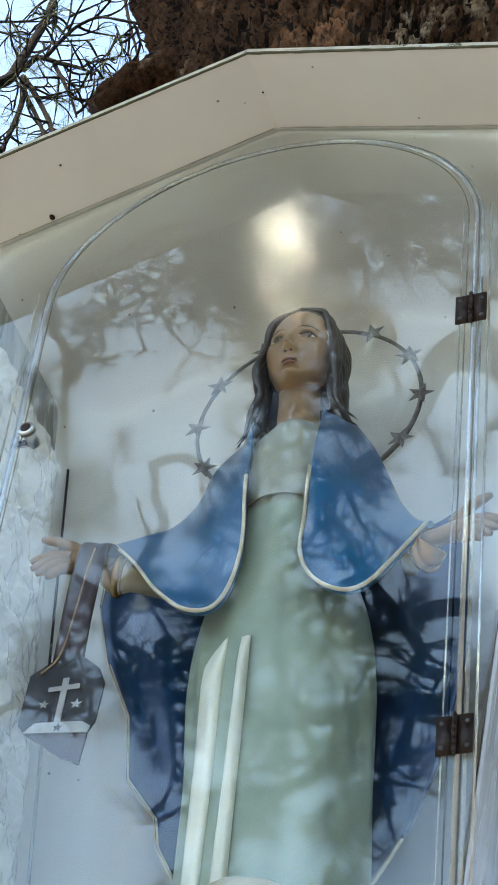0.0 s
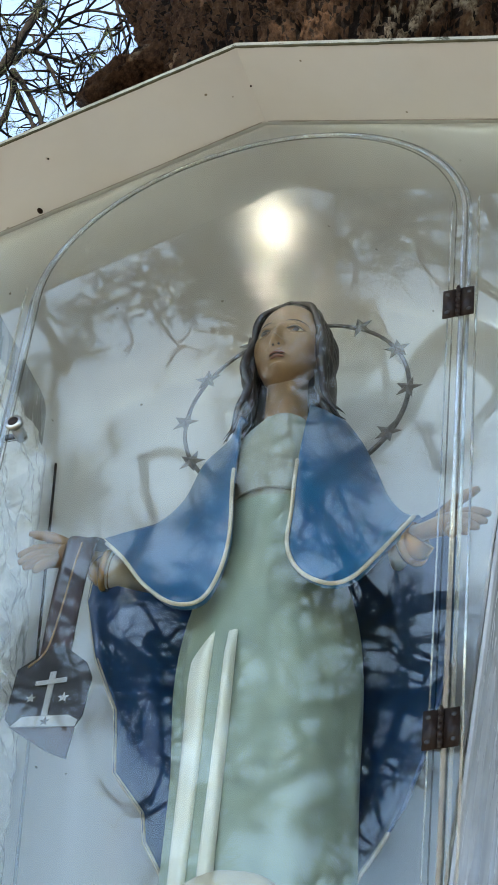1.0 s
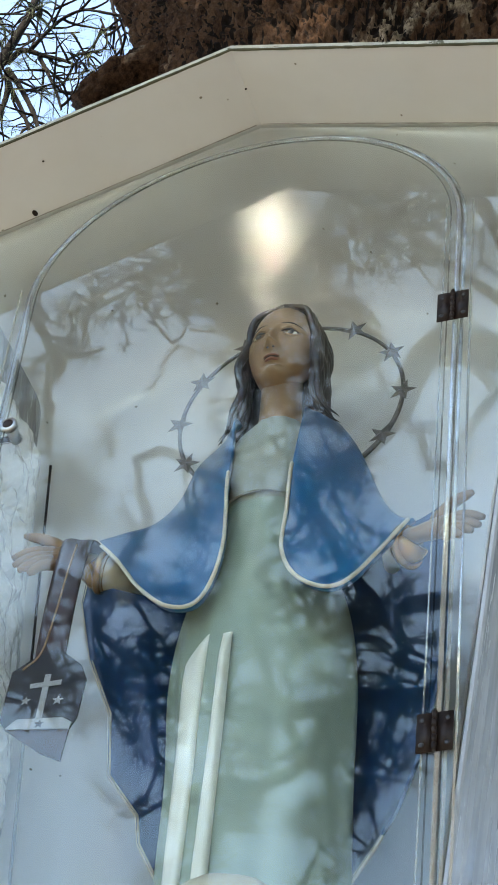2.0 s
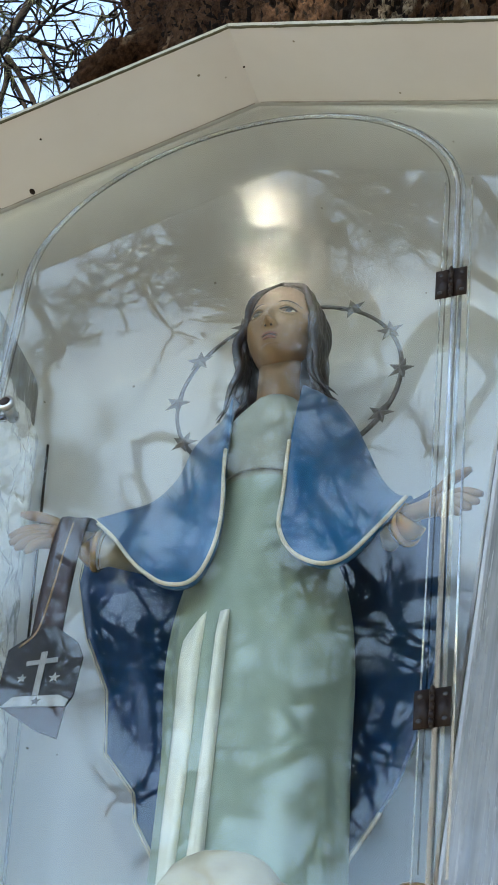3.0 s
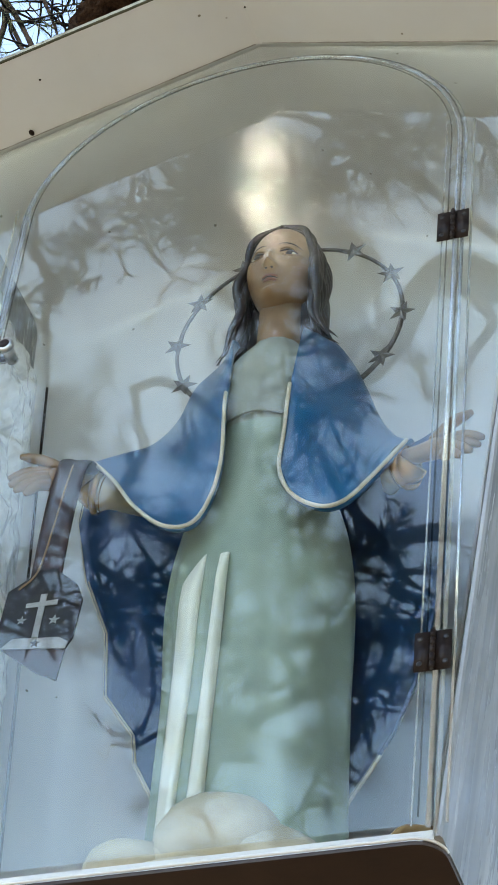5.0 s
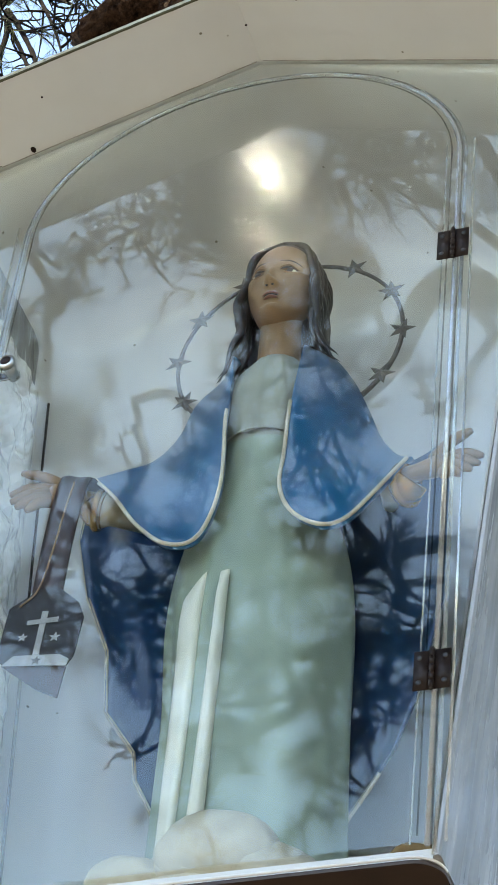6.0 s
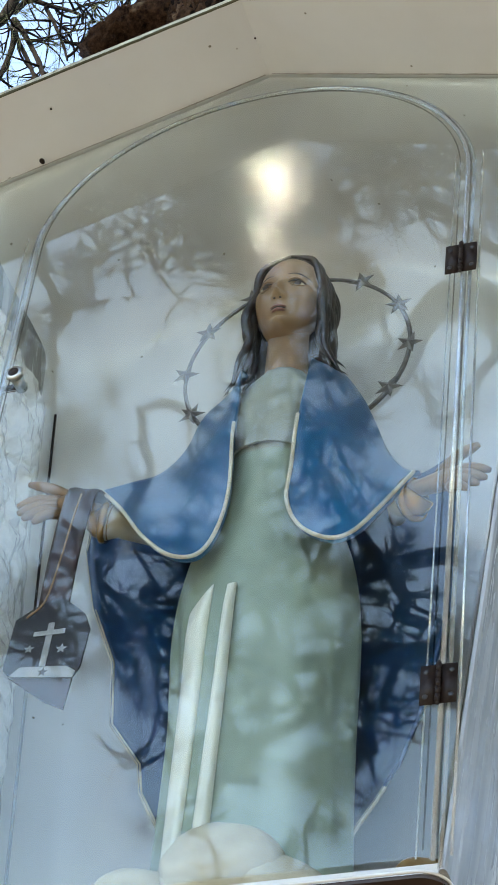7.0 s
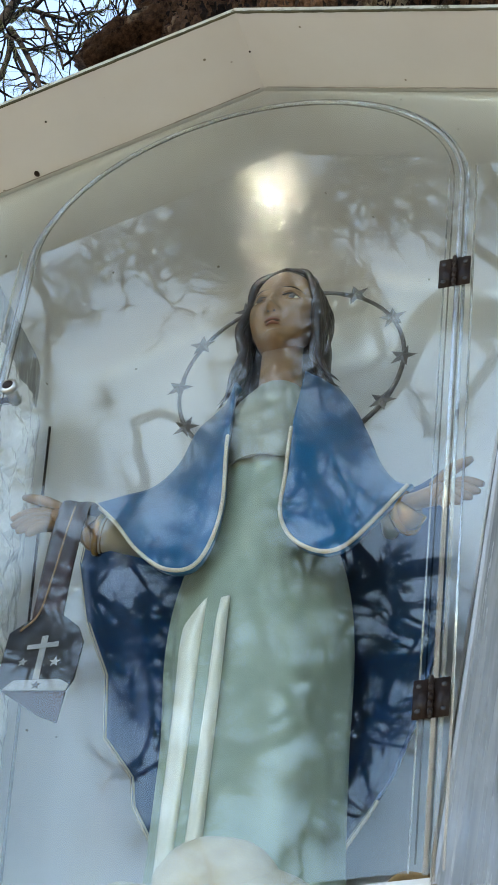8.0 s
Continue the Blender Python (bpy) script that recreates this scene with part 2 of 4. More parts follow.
def slab(bm, outline, y0, y1, mat=0, edge_mat=None):
    """An upright sheet with the (x, z) outline, between two depths."""
    a = [bm.verts.new((x, y0, z)) for x, z in outline]
    b = [bm.verts.new((x, y1, z)) for x, z in outline]
    bm.faces.new(a).material_index = mat
    bm.faces.new(b[::-1]).material_index = mat
    for i in range(len(a)):
        j = (i + 1) % len(a)
        bm.faces.new((a[i], b[i], b[j], a[j])).material_index = mat if edge_mat is None else edge_mat


def box(bm, x0, x1, y0, y1, z0, z1, mat=0, bevel=0.0):
    made = bmesh.ops.create_cube(bm, size=1.0, matrix=Matrix.LocRotScale(
        ((x0 + x1) / 2, (y0 + y1) / 2, (z0 + z1) / 2), None, (x1 - x0, y1 - y0, z1 - z0)))["verts"]
    for f in {f for v in made for f in v.link_faces}:
        f.material_index = mat
    if bevel:
        bmesh.ops.bevel(bm, geom=list({e for v in made for e in v.link_edges}), offset=bevel, segments=2, affect="EDGES")


def ball(bm, centre, radii, mat=0, turn=(0, 0, 0), u=16, v=10, shape=None):
    made = bmesh.ops.create_uvsphere(bm, u_segments=u, v_segments=v, radius=1.0)["verts"]
    m = Matrix.LocRotScale(centre, Euler([radians(a) for a in turn]), None)
    for vert in made:
        q = Vector([c * r for c, r in zip(vert.co, radii)])
        if shape:
            q = shape(vert.co.copy(), q)
        vert.co = m @ q
    for f in {f for vert in made for f in vert.link_faces}:
        f.material_index = mat


def cloth(bm, rows, thick, mat=0, toward=Vector((0, 1, 0))):
    """A sheet through rows of points, given a thickness along `toward`."""
    front = [[Vector(p) for p in row] for row in rows]
    back = [[p + toward * thick for p in row] for row in front]
    a, b = grid(bm, front, mat), grid(bm, back, mat)
    def rim(pa, pb):
        for i in range(len(pa) - 1):
            bm.faces.new((pa[i], pa[i + 1], pb[i + 1], pb[i])).material_index = mat
    rim(a[0], b[0]), rim(a[-1], b[-1])
    rim([r[0] for r in a], [r[0] for r in b]), rim([r[-1] for r in a], [r[-1] for r in b])


# ---------------------------------------------------------------- ground
bm = bmesh.new()
rings = [0.0, 3, 8, 20, 60, 200, 900, 3500]
rows = []
for r in rings[1:]:
    rows.append([(r * math.cos(a), r * math.sin(a), 0.05 * noise.noise((r * math.cos(a) * 0.3, r * math.sin(a) * 0.3, 0)) if r < 100 else 0.0)
                 for a in (2 * math.pi * k / 48 for k in range(48))])
verts = grid(bm, rows, 0, True)
bm.faces.new(verts[0])
tagged(part("ground", bm, SOIL), "brown needle-strewn ground under the pines", "ground", kind="structure")

# ---------------------------------------------------------------- shrine cabinet
RIDGE, SLOPE, EAVE = 4.408, 0.332, 0.141
FLOOR, DEPTH = 2.966, 0.34


def half(z):
    """Half the cabinet's width: it widens upwards."""
    return 0.328 + 0.088 * (z - FLOOR)


def roof_z(x):
    return RIDGE - SLOPE * abs(x)


cabinet = thing("shrine_cabinet", (0, 0.17, FLOOR), "weathered white shrine cabinet with clear acrylic front on pine trunk", "shrine")
side_top = RIDGE - SLOPE * half(4.27)

# side walls, 9 mm sheet, rounded front edge
for s in (-1, 1):
    bm = bmesh.new()
    rows = []
    for i in range(13):
        z = FLOOR + (side_top - FLOOR) * i / 12
        w = half(z)
        rows.append([(s * (w - 0.009), DEPTH, z), (s * (w - 0.009), 0.004, z), (s * (w - 0.006), 0.0, z),
                     (s * (w - 0.002), 0.0, z), (s * w, 0.004, z), (s * w, DEPTH, z)])
    grid(bm, rows, 0, True, True)
    part("side_panel", bm, GREY_SHEET, cabinet, "weathered grey-white side sheet", False)

# back panel, and the moulded liner with rounded inner corners
bm = bmesh.new()
h0, h1 = half(FLOOR) - 0.0095, half(side_top) - 0.0095
slab(bm, [(-h0, FLOOR), (h0, FLOOR), (h1, side_top - 0.003), (0, RIDGE - 0.003), (-h1, side_top - 0.003)], DEPTH - 0.007, DEPTH - 0.001)
part("back_panel", bm, WHITE, cabinet, smooth=False)

bm = bmesh.new()
ROUND, INNER_BACK = 0.09, DEPTH - 0.010
core = [(-(half(FLOOR) - 0.011 - ROUND), FLOOR + 0.013), (-(half(4.22) - 0.011 - ROUND), 4.255 - ROUND), (0.0, RIDGE - 0.006 - ROUND * 1.03),
        (half(4.22) - 0.011 - ROUND, 4.255 - ROUND), (half(FLOOR) - 0.011 - ROUND, FLOOR + 0.013)]
normals = []
for (x0, z0), (x1, z1) in zip(core, core[1:]):
    q = Vector((-(z1 - z0), x1 - x0)).normalized()
    normals.append(q)
outline = [(core[0], normals[0])]
for i in range(4):
    if i:
        for k in range(1, 12):
            outline.append((core[i], normals[i - 1].lerp(normals[i], k / 12).normalized()))
    for k in range(0, 13):
        t = k / 12
        outline.append(((core[i][0] * (1 - t) + core[i + 1][0] * t, core[i][1] * (1 - t) + core[i + 1][1] * t), normals[i]))
rows = []
for s_out, y in [(0.0, INNER_BACK)] + [(ROUND * math.sin(a), INNER_BACK - ROUND * (1 - math.cos(a))) for a in (math.pi / 2 * k / 12 for k in range(1, 13))] + [(ROUND, 0.10), (ROUND, 0.006)]:
    rows.append([(c[0] + n.x * s_out, y, c[1] + n.y * s_out) for c, n in outline])
rim = []
for c, n in outline:
    x, z = c[0] + n.x * ROUND, c[1] + n.y * ROUND
    w = half(min(z, side_top)) - 0.0095
    k = 1.0
    while k < 3.0 and abs(x * k) < w and c[1] + (z - c[1]) * k < roof_z(x * k) - 0.002:
        k += 0.004
    top = roof_z(x * k) - 0.0015
    rim.append((x * k, 0.0025, top if n.y > 0.5 else min(z + (z - c[1]) * (k - 1), top)))
rows.append(rim)
verts = grid(bm, rows)
bm.faces.new(verts[0])
part("moulded_liner", bm, WHITE, cabinet, "smooth white liner with rounded corners")

# battens that fix the cabinet to the trunk
for z in (3.25, 3.95):
    bm = bmesh.new()
    box(bm, -0.16, 0.10, DEPTH, 0.46, z - 0.035, z + 0.035, 0, 0.003)
    part("batten", bm, BOARD, cabinet, "dark wooden fixing batten", False)

# roof sheets with an overhang and worn edges
WIDE = 0.60
for s in (-1, 1):
    bm = bmesh.new()
    rows = []
    for i in range(25):
        y = -EAVE + (DEPTH + 0.02 + EAVE) * i / 24
        dip = 0.0012 * noise.noise((y * 9, s * 3.0, 0.0))
        row = [(s * x, y, RIDGE - SLOPE * x + dip * (x > 0)) for x in (0.0, 0.012, 0.15, 0.3, 0.45, WIDE)]
        row += [(s * x, y, RIDGE - SLOPE * x + 0.009 + dip * (x > 0)) for x in (WIDE, 0.45, 0.3, 0.15, 0.012, 0.0)]
        rows.append(row)
    grid(bm, rows, 0, True, True)
    part("roof_panel", bm, WHITE, cabinet, smooth=False)

# stained front edges of the roof with a line of algae along the lower corner
rng = random.Random(5)
for s in (-1, 1):
    bm = bmesh.new()
    grid(bm, [[(s * x, -EAVE - 0.0012, RIDGE - SLOPE * x + h) for h in (0.0024, 0.0060, 0.0092)] for x in np.linspace(0, WIDE, 60)], 0)
    rows = []
    for x in np.linspace(0, WIDE, 160):
        tall = 0.0017 + 0.0016 * max(-0.7, noise.noise((x * 22, s * 4.0, 0))) + 0.0008 * noise.noise((x * 90, s * 4.0, 3))
        low = 0.0015 + 0.002 * abs(noise.noise((x * 30, s * 7.0, 5)))
        rows.append([(s * x, -EAVE + low, RIDGE - SLOPE * x - 0.0008), (s * x, -EAVE - 0.0015, RIDGE - SLOPE * x - 0.0009), (s * x, -EAVE - 0.0016, RIDGE - SLOPE * x + tall)])
    grid(bm, rows, 1)
    part("stained_edge", bm, [EAVE_DIRT, ALGAE], cabinet, "dirty cream sheet edge with green algae line")

# dark caulk joint between front sheet and roof
bm = bmesh.new()
for s in (-1, 1):
    pts = [(s * (0.005 + 0.435 * i / 30), -0.0042 - 0.0004 * rng.random(), roof_z(0.005 + 0.435 * i / 30) - 0.0012) for i in range(31)]
    tube(bm, pts, [0.0005 + 0.0006 * rng.random() for _ in pts], 5)
part("joint_line", bm, painted("dirty_caulk", (0.42, 0.41, 0.38), (0.22, 0.21, 0.19), 150, 60, 0.8), cabinet)

# floor board of the niche and the dark underside with rounded front corners
bm = bmesh.new()
w = half(FLOOR) - 0.0095
box(bm, -w, w, 0.006, DEPTH - 0.012, FLOOR, FLOOR + 0.012)
part("floor_panel", bm, WHITE, cabinet, smooth=False)
bm = bmesh.new()
w, r = half(FLOOR) - 0.001, 0.032
plan = [(w, DEPTH)] + [(w - r + r * math.cos(a), r - r * math.sin(a)) for a in (math.pi / 2 * k / 8 for k in range(9))]
plan += [(-x, y) for x, y in reversed(plan)]
low = [bm.verts.new((x, y, FLOOR - 0.0075)) for x, y in plan]
top = [bm.verts.new((x, y, FLOOR - 0.003)) for x, y in plan]
bm.faces.new(low), bm.faces.new(top[::-1])
for i in range(len(plan)):
    j = (i + 1) % len(plan)
    bm.faces.new((low[i], top[i], top[j], low[j]))
part("underside_board", bm, BOARD, cabinet, "dark brown board closing the cabinet underneath", False)
bm = bmesh.new()
edge = [(x, y - 0.002, FLOOR - 0.001) for x, y in plan[1:-1]]
tube(bm, edge, 0.0019, 6)
part("bottom_trim", bm, WHITE, cabinet, "thin white lip along the bottom edge")


def arch(grow=0.0, n=44):
    """The door's outline: straight sides under a flattened arch, (x, z) pairs from bottom left, clockwise."""
    xl, xr, spring, top = -0.320 - grow, 0.315 + grow, 4.09, 4.352 + grow
    mid, a, b = (xl + xr) / 2, (xr - xl) / 2, top - spring
    pts = [(xl, FLOOR + 0.010 - grow)]
    for i in range(n + 1):
        t = math.pi * (1 - i / n)
        c, s = math.cos(t), math.sin(t)
        pts.append((mid + a * math.copysign(abs(c) ** 1.0, c), spring + b * abs(s) ** 1.0))
    pts.append((xr, FLOOR + 0.010 - grow))
    return pts


# fixed clear sheet round the door
bm = bmesh.new()
inner = arch(0.003)
outer = []
for x, z in inner:
    w = half(min(z, side_top)) - 0.010
    if z < 4.10:
        outer.append((math.copysign(w, x), max(z, FLOOR + 0.002)))
    else:
        k = x / 0.319
        xx = k * w
        outer.append((xx, roof_z(xx) - 0.002))
for y, m in ((-0.004, 0), (0.001, 1)):
    grid(bm, [[(x, y, z) for x, z in inner], [(x, y, z) for x, z in outer]], m)
part("front_sheet", bm, [ACRYLIC, CLEAR], cabinet, "clear fixed acrylic sheet round the door", False)

# the door, a thicker clear sheet, with its bright edge
door = thing("door", (0.313, 0, FLOOR), "clear arched acrylic door on two brown hinges", "")
door.parent = cabinet
door.matrix_parent_inverse = Matrix.Translation(-Vector(cabinet.location))
del door["label"]
tagged(door, "clear arched acrylic door")


def on_door(name, bm, mat, label="", smooth=True):
    ob = part(name, bm, mat, None, label, smooth)
    ob.parent = door
    ob.matrix_parent_inverse = Matrix.Translation(-Vector(door.location))
    return ob


bm = bmesh.new()
slab(bm, arch(-0.0008), -0.008, -0.001, 1)
for f in bm.faces:
    if f.calc_center_median().y < -0.0075:
        f.material_index = 0
on_door("pane", bm, [ACRYLIC, CLEAR], "clear acrylic sheet", False)
bm = bmesh.new()
line = arch(0.0)
tube(bm, [(x, -0.0048, z) for x, z in line], 0.0034, 8)
on_door("door_edge", bm, EDGE, "polished bright acrylic edge")
bm = bmesh.new()
tube(bm, [(x, -0.0085, z) for x, z in arch(-0.010)], 0.0010, 6)
on_door("inner_line", bm, CUT, "fine grey line inside the edge")
bm = bmesh.new()
tube(bm, [(x, 0.0, z) for x, z in arch(0.0075)], 0.0026, 6)
part("opening_edge", bm, EDGE, cabinet, "polished cut edge of the fixed sheet")
for x, r in ((0.297, 0.0012), (0.335, 0.0018), (-0.338, 0.0014)):
    bm = bmesh.new()
    tube(bm, [(x, -0.0052, FLOOR + 0.012), (x + 0.001, -0.0052, 3.6), (x, -0.0052, 4.12)], r, 6)
    part("edge_strip", bm, EDGE, cabinet, "narrow clear glued strip")
bm = bmesh.new()
tube(bm, [(x, -0.0050, z) for x, z in arch(0.0042)], 0.0010, 6)
part("cut_line", bm, CUT, cabinet, "thin grey line of the cut edge")


def hinge(z):
    bm = bmesh.new()
    for s in (-1, 1):
        x0 = 0.313 + s * 0.0115
        box(bm, x0 - 0.0095, x0 + 0.0095, -0.0112, -0.0090, z - 0.027, z + 0.027, 0, 0.0007)
        for dz in (-0.017, 0.017):
            ball(bm, (x0 + s * 0.003, -0.0112, z + dz), (0.0035, 0.0012, 0.0035), 1, u=10, v=6)
    for k in range(5):
        za = z - 0.027 + k * 0.0108
        tube(bm, [(0.313, -0.0125, za + 0.0003), (0.313, -0.0125, za + 0.0104)], 0.0031, 10, 0)
    tube(bm, [(0.313, -0.0125, z - 0.029), (0.313, -0.0125, z + 0.0295)], 0.0020, 8, 1)
    return bm


for z in (3.902, 3.200):
    on_door("hinge", hinge(z), [HINGE, SCREW], "brown bronze butt hinge with four screws")

bm = bmesh.new()
lx, lz = -0.306, 3.832
tube(bm, [(lx, -0.004, lz), (lx, -0.010, lz), (lx, -0.0115, lz)], [0.0125, 0.0125, 0.0105], 20, 0)
tube(bm, [(lx, -0.0112, lz), (lx, -0.0125, lz)], [0.0080, 0.0070], 16, 1)
tube(bm, [(lx, 0.0, lz), (lx, 0.022, lz)], 0.0085, 14, 0)
box(bm, lx - 0.034, lx + 0.008, 0.016, 0.019, lz - 0.007, lz + 0.007, 1, 0.001)
on_door("lock", bm, [STEEL, HINGE], "round steel cam lock")

# crinkled shiny film on the inside of one side wall, with a line along its back edge, dark above and pale below
bm = bmesh.new()
rows = []
for i in range(110):
    z = FLOOR + 0.016 + 1.08 * i / 109
    row = []
    for j in range(44):
        y = 0.012 + 0.258 * j / 43
        q = Vector((y * 14, z * 10, 2.0))
        crease = 0.022 * abs(noise.noise(q)) + 0.015 * abs(noise.noise(q * 2.1)) + 0.005 * abs(noise.noise(q * 4.7))
        row.append((-half(z) + 0.012 + crease * min(1.0, 0.15 + 6 * (1 - j / 43)), y, z))
    rows.append(row)
grid(bm, rows)
part("lining_film", bm, SILVER, cabinet, "crinkled silvery film lining", False)
for z0, z1, r, m, label in ((3.58, 4.06, 0.0021, HINGE, "dark line along the back edge of the film"), (FLOOR + 0.016, 3.58, 0.0026, EDGE, "pale line along the back edge of the film")):
    bm = bmesh.new()
    tube(bm, [(-half(z) + 0.0245, 0.284, z) for z in np.linspace(z0, z1, 8)], r, 6)
    part("film_edge", bm, m, cabinet, label)

# screw heads and flecks on the roof's underside
for x, y in ((-0.343, -0.012), (-0.30, -0.09), (0.0, -0.07)):
    bm = bmesh.new()
    ball(bm, (x, y, roof_z(x) - 0.001), (0.0045 if x < -0.32 else 0.0018, 0.006 if x < -0.32 else 0.0018, 0.0015), 0, u=8, v=5)
    part("nail_head", bm, HINGE, cabinet)

# ---------------------------------------------------------------- statue: one plain mesh
GO, CH, MA, CA, GI, SK, HA, LI, IN, CU, CR, FO = range(12)
bm = bmesh.new()

# gown: z, half width, half depth, centre x, centre y
levels = smooth_line([
    (3.03, 0.118, 0.104, 0.050, 0.172), (3.15, 0.114, 0.102, 0.046, 0.172), (3.30, 0.112, 0.100, 0.041, 0.170),
    (3.45, 0.118, 0.100, 0.034, 0.168), (3.56, 0.108, 0.090, 0.030, 0.165), (3.66, 0.080, 0.076, 0.028, 0.160),
    (3.72, 0.072, 0.070, 0.027, 0.158), (3.80, 0.078, 0.066, 0.025, 0.156), (3.86, 0.064, 0.050, 0.023, 0.156),
    (3.900, 0.036, 0.031, 0.022, 0.154)], 84)
rows, count = [], 200
for z, rx, ry, cx, cy in levels:
    loose = max(0.0, min(1.0, (3.60 - z) / 0.25))
    row = []
    for k in range(count):
        a = 2 * math.pi * k / count
        c, s = math.cos(a), math.sin(a)
        fold = 0.0
        if s < 0.35:
            fold = loose * (0.0035 * math.sin(6 * a + 1.6 * noise.noise((c * 2, z * 3, 1.0)) + 0.8) + 0.0012 * math.sin(13 * a + 2.2 * z))
        fold += 0.003 * noise.noise((c * 3, s * 3, z * 5))
        row.append((cx + (rx + fold) * c, cy + (ry + fold) * s, z))
    rows.append(row)
verts = grid(bm, rows, GO, True, True)
for f in bm.faces:
    if f.calc_center_median().z > 3.715:
        f.material_index = CH


# two sharp raised folds, sunlight on them put into a cream colour: upper and lower x of both sides, slant of the top
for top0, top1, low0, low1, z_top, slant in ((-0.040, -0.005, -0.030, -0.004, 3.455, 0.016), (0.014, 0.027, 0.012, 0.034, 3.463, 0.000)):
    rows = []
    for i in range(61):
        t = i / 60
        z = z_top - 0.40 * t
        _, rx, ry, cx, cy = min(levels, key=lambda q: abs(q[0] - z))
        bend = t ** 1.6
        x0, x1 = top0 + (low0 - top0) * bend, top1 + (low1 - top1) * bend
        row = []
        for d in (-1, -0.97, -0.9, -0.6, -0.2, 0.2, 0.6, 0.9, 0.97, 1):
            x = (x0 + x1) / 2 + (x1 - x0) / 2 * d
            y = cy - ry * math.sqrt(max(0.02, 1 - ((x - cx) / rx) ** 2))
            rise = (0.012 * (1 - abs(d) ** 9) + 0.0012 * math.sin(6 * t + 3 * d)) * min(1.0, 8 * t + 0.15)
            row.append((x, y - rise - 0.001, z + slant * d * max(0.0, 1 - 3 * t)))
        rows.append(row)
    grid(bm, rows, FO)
# sash
tube(bm, [(0.027 + 0.0735 * math.cos(a), 0.158 + 0.0725 * math.sin(a), 3.722 + 0.002 * math.sin(3 * a)) for a in np.linspace(math.pi * 0.95, math.pi * 2.05, 26)],
     0.0040, 8, CH, 0.45)

# neck and head
tube(bm, [(0.022, 0.160, 3.86), (0.021, 0.156, 3.92), (0.019, 0.158, 3.995)], [0.036, 0.0305, 0.031], 24, SK)
HEAD = Vector((0.0187, 0.148, 4.047))


def bump2(x, z, cx, cz, wx, wz):
    return math.exp(-((x - cx) / wx) ** 2 - ((z - cz) / wz) ** 2)


def face_relief(x, z):
    """How far the features stand out of the plain egg of the head."""
    out = 0.0135 * bump2(x, z, 0, -0.0275, 0.0062, 0.0075) + 0.0085 * bump2(x, z, 0, -0.012, 0.0048, 0.013)
    out += 0.0050 * (bump2(x, z, -0.0065, -0.0295, 0.004, 0.0045) + bump2(x, z, 0.0065, -0.0295, 0.004, 0.0045))
    for e in (-0.0235, 0.0235):
        out -= 0.0050 * bump2(x, z, e * 0.95, 0.000, 0.0115, 0.0075)
        out += 0.0026 * bump2(x, z, e, 0.0115, 0.015, 0.0045) + 0.0030 * bump2(x, z, e * 1.2, -0.022, 0.013, 0.012)
    out += 0.0042 * bump2(x, z, 0, -0.0480, 0.0125, 0.0055) - 0.0026 * bump2(x, z, 0, -0.0572, 0.013, 0.0035)
    out += 0.0100 * bump2(x, z, 0, -0.0675, 0.0135, 0.0090)
    return out


def face(unit, q):
    ux, uy, uz = unit
    z = uz * (0.089 if uz > 0 else 0.082)
    x = ux * 0.0475 * (1 - 0.20 * max(0.0, -uz) ** 2 + 0.22 * max(0.0, uz) ** 2)
    y = math.copysign(abs(uy) ** (1.0 if uy > 0 or uz > 0 else 0.72), uy) * 0.053
    if uy < 0:
        y -= face_relief(x, z) * min(1.0, -2.2 * uy)
    return Vector((x, y, z))


def on_face(x, z, out=0.0):
    """A point on the face's surface at local x and z."""
    uz = z / (0.089 if z > 0 else 0.082)
    ux = x / (0.0475 * (1 - 0.20 * max(0.0, -uz) ** 2 + 0.22 * max(0.0, uz) ** 2))
    uy = -math.sqrt(max(0.0, 1 - ux * ux - uz * uz))
    p = face(Vector((ux, uy, uz)), None)
    return HEAD + p + Vector((0, -out, 0))


ball(bm, HEAD, (1, 1, 1), SK, (0, 0, 0), 110, 90, face)
for e in (-0.0235, 0.0235):
    centre = on_face(e, -0.0005)
    ball(bm, centre + Vector((0, 0.0035, 0)), (0.0092, 0.0058, 0.0050), CR, (0, 0, 0), 18, 12)
    ball(bm, centre + Vector((0.0004, -0.0018, 0.0008)), (0.0050, 0.0018, 0.0050), IN, (0, 0, 0), 14, 8)
    span = (-0.0115, -0.0075, -0.0035, 0.0, 0.0035, 0.0075, 0.0115)
    tube(bm, [on_face(e + d, 0.0062 - 48 * d * d, 0.0014) for d in span], [0.0006, 0.0013, 0.0017, 0.0018, 0.0017, 0.0013, 0.0006], 6, IN)
    tube(bm, [on_face(e + d, 0.0095 - 40 * d * d, 0.0006) for d in span], [0.0006, 0.0012, 0.0016, 0.0018, 0.0016, 0.0012, 0.0006], 6, SK)
    tube(bm, [on_face(e + d, -0.0056 + 34 * d * d, 0.0008) for d in span], [0.0004, 0.0008, 0.0011, 0.0011, 0.0011, 0.0008, 0.0004], 6, SK)
    tube(bm, [on_face(e * 1.04 + d * 1.25, 0.0195 - 34 * d * d, 0.0002) for d in span], [0.0003, 0.0008, 0.0011, 0.0012, 0.0011, 0.0008, 0.0003], 6, HA)
for high, wide, r, m in ((-0.0458, 0.0118, 0.0021, LI), (-0.0512, 0.0100, 0.0027, LI), (-0.0484, 0.0122, 0.0009, IN)):
    tube(bm, [on_face(d * wide, high - 0.0012 * abs(d) - (0.0010 * math.exp(-(d / 0.2) ** 2) if high > -0.047 else 0), 0.0006)
              for d in np.linspace(-1, 1, 11)], [r * (0.25 + 0.75 * math.sqrt(max(0.0, 1 - d * d))) for d in np.linspace(-1, 1, 11)], 8, m)
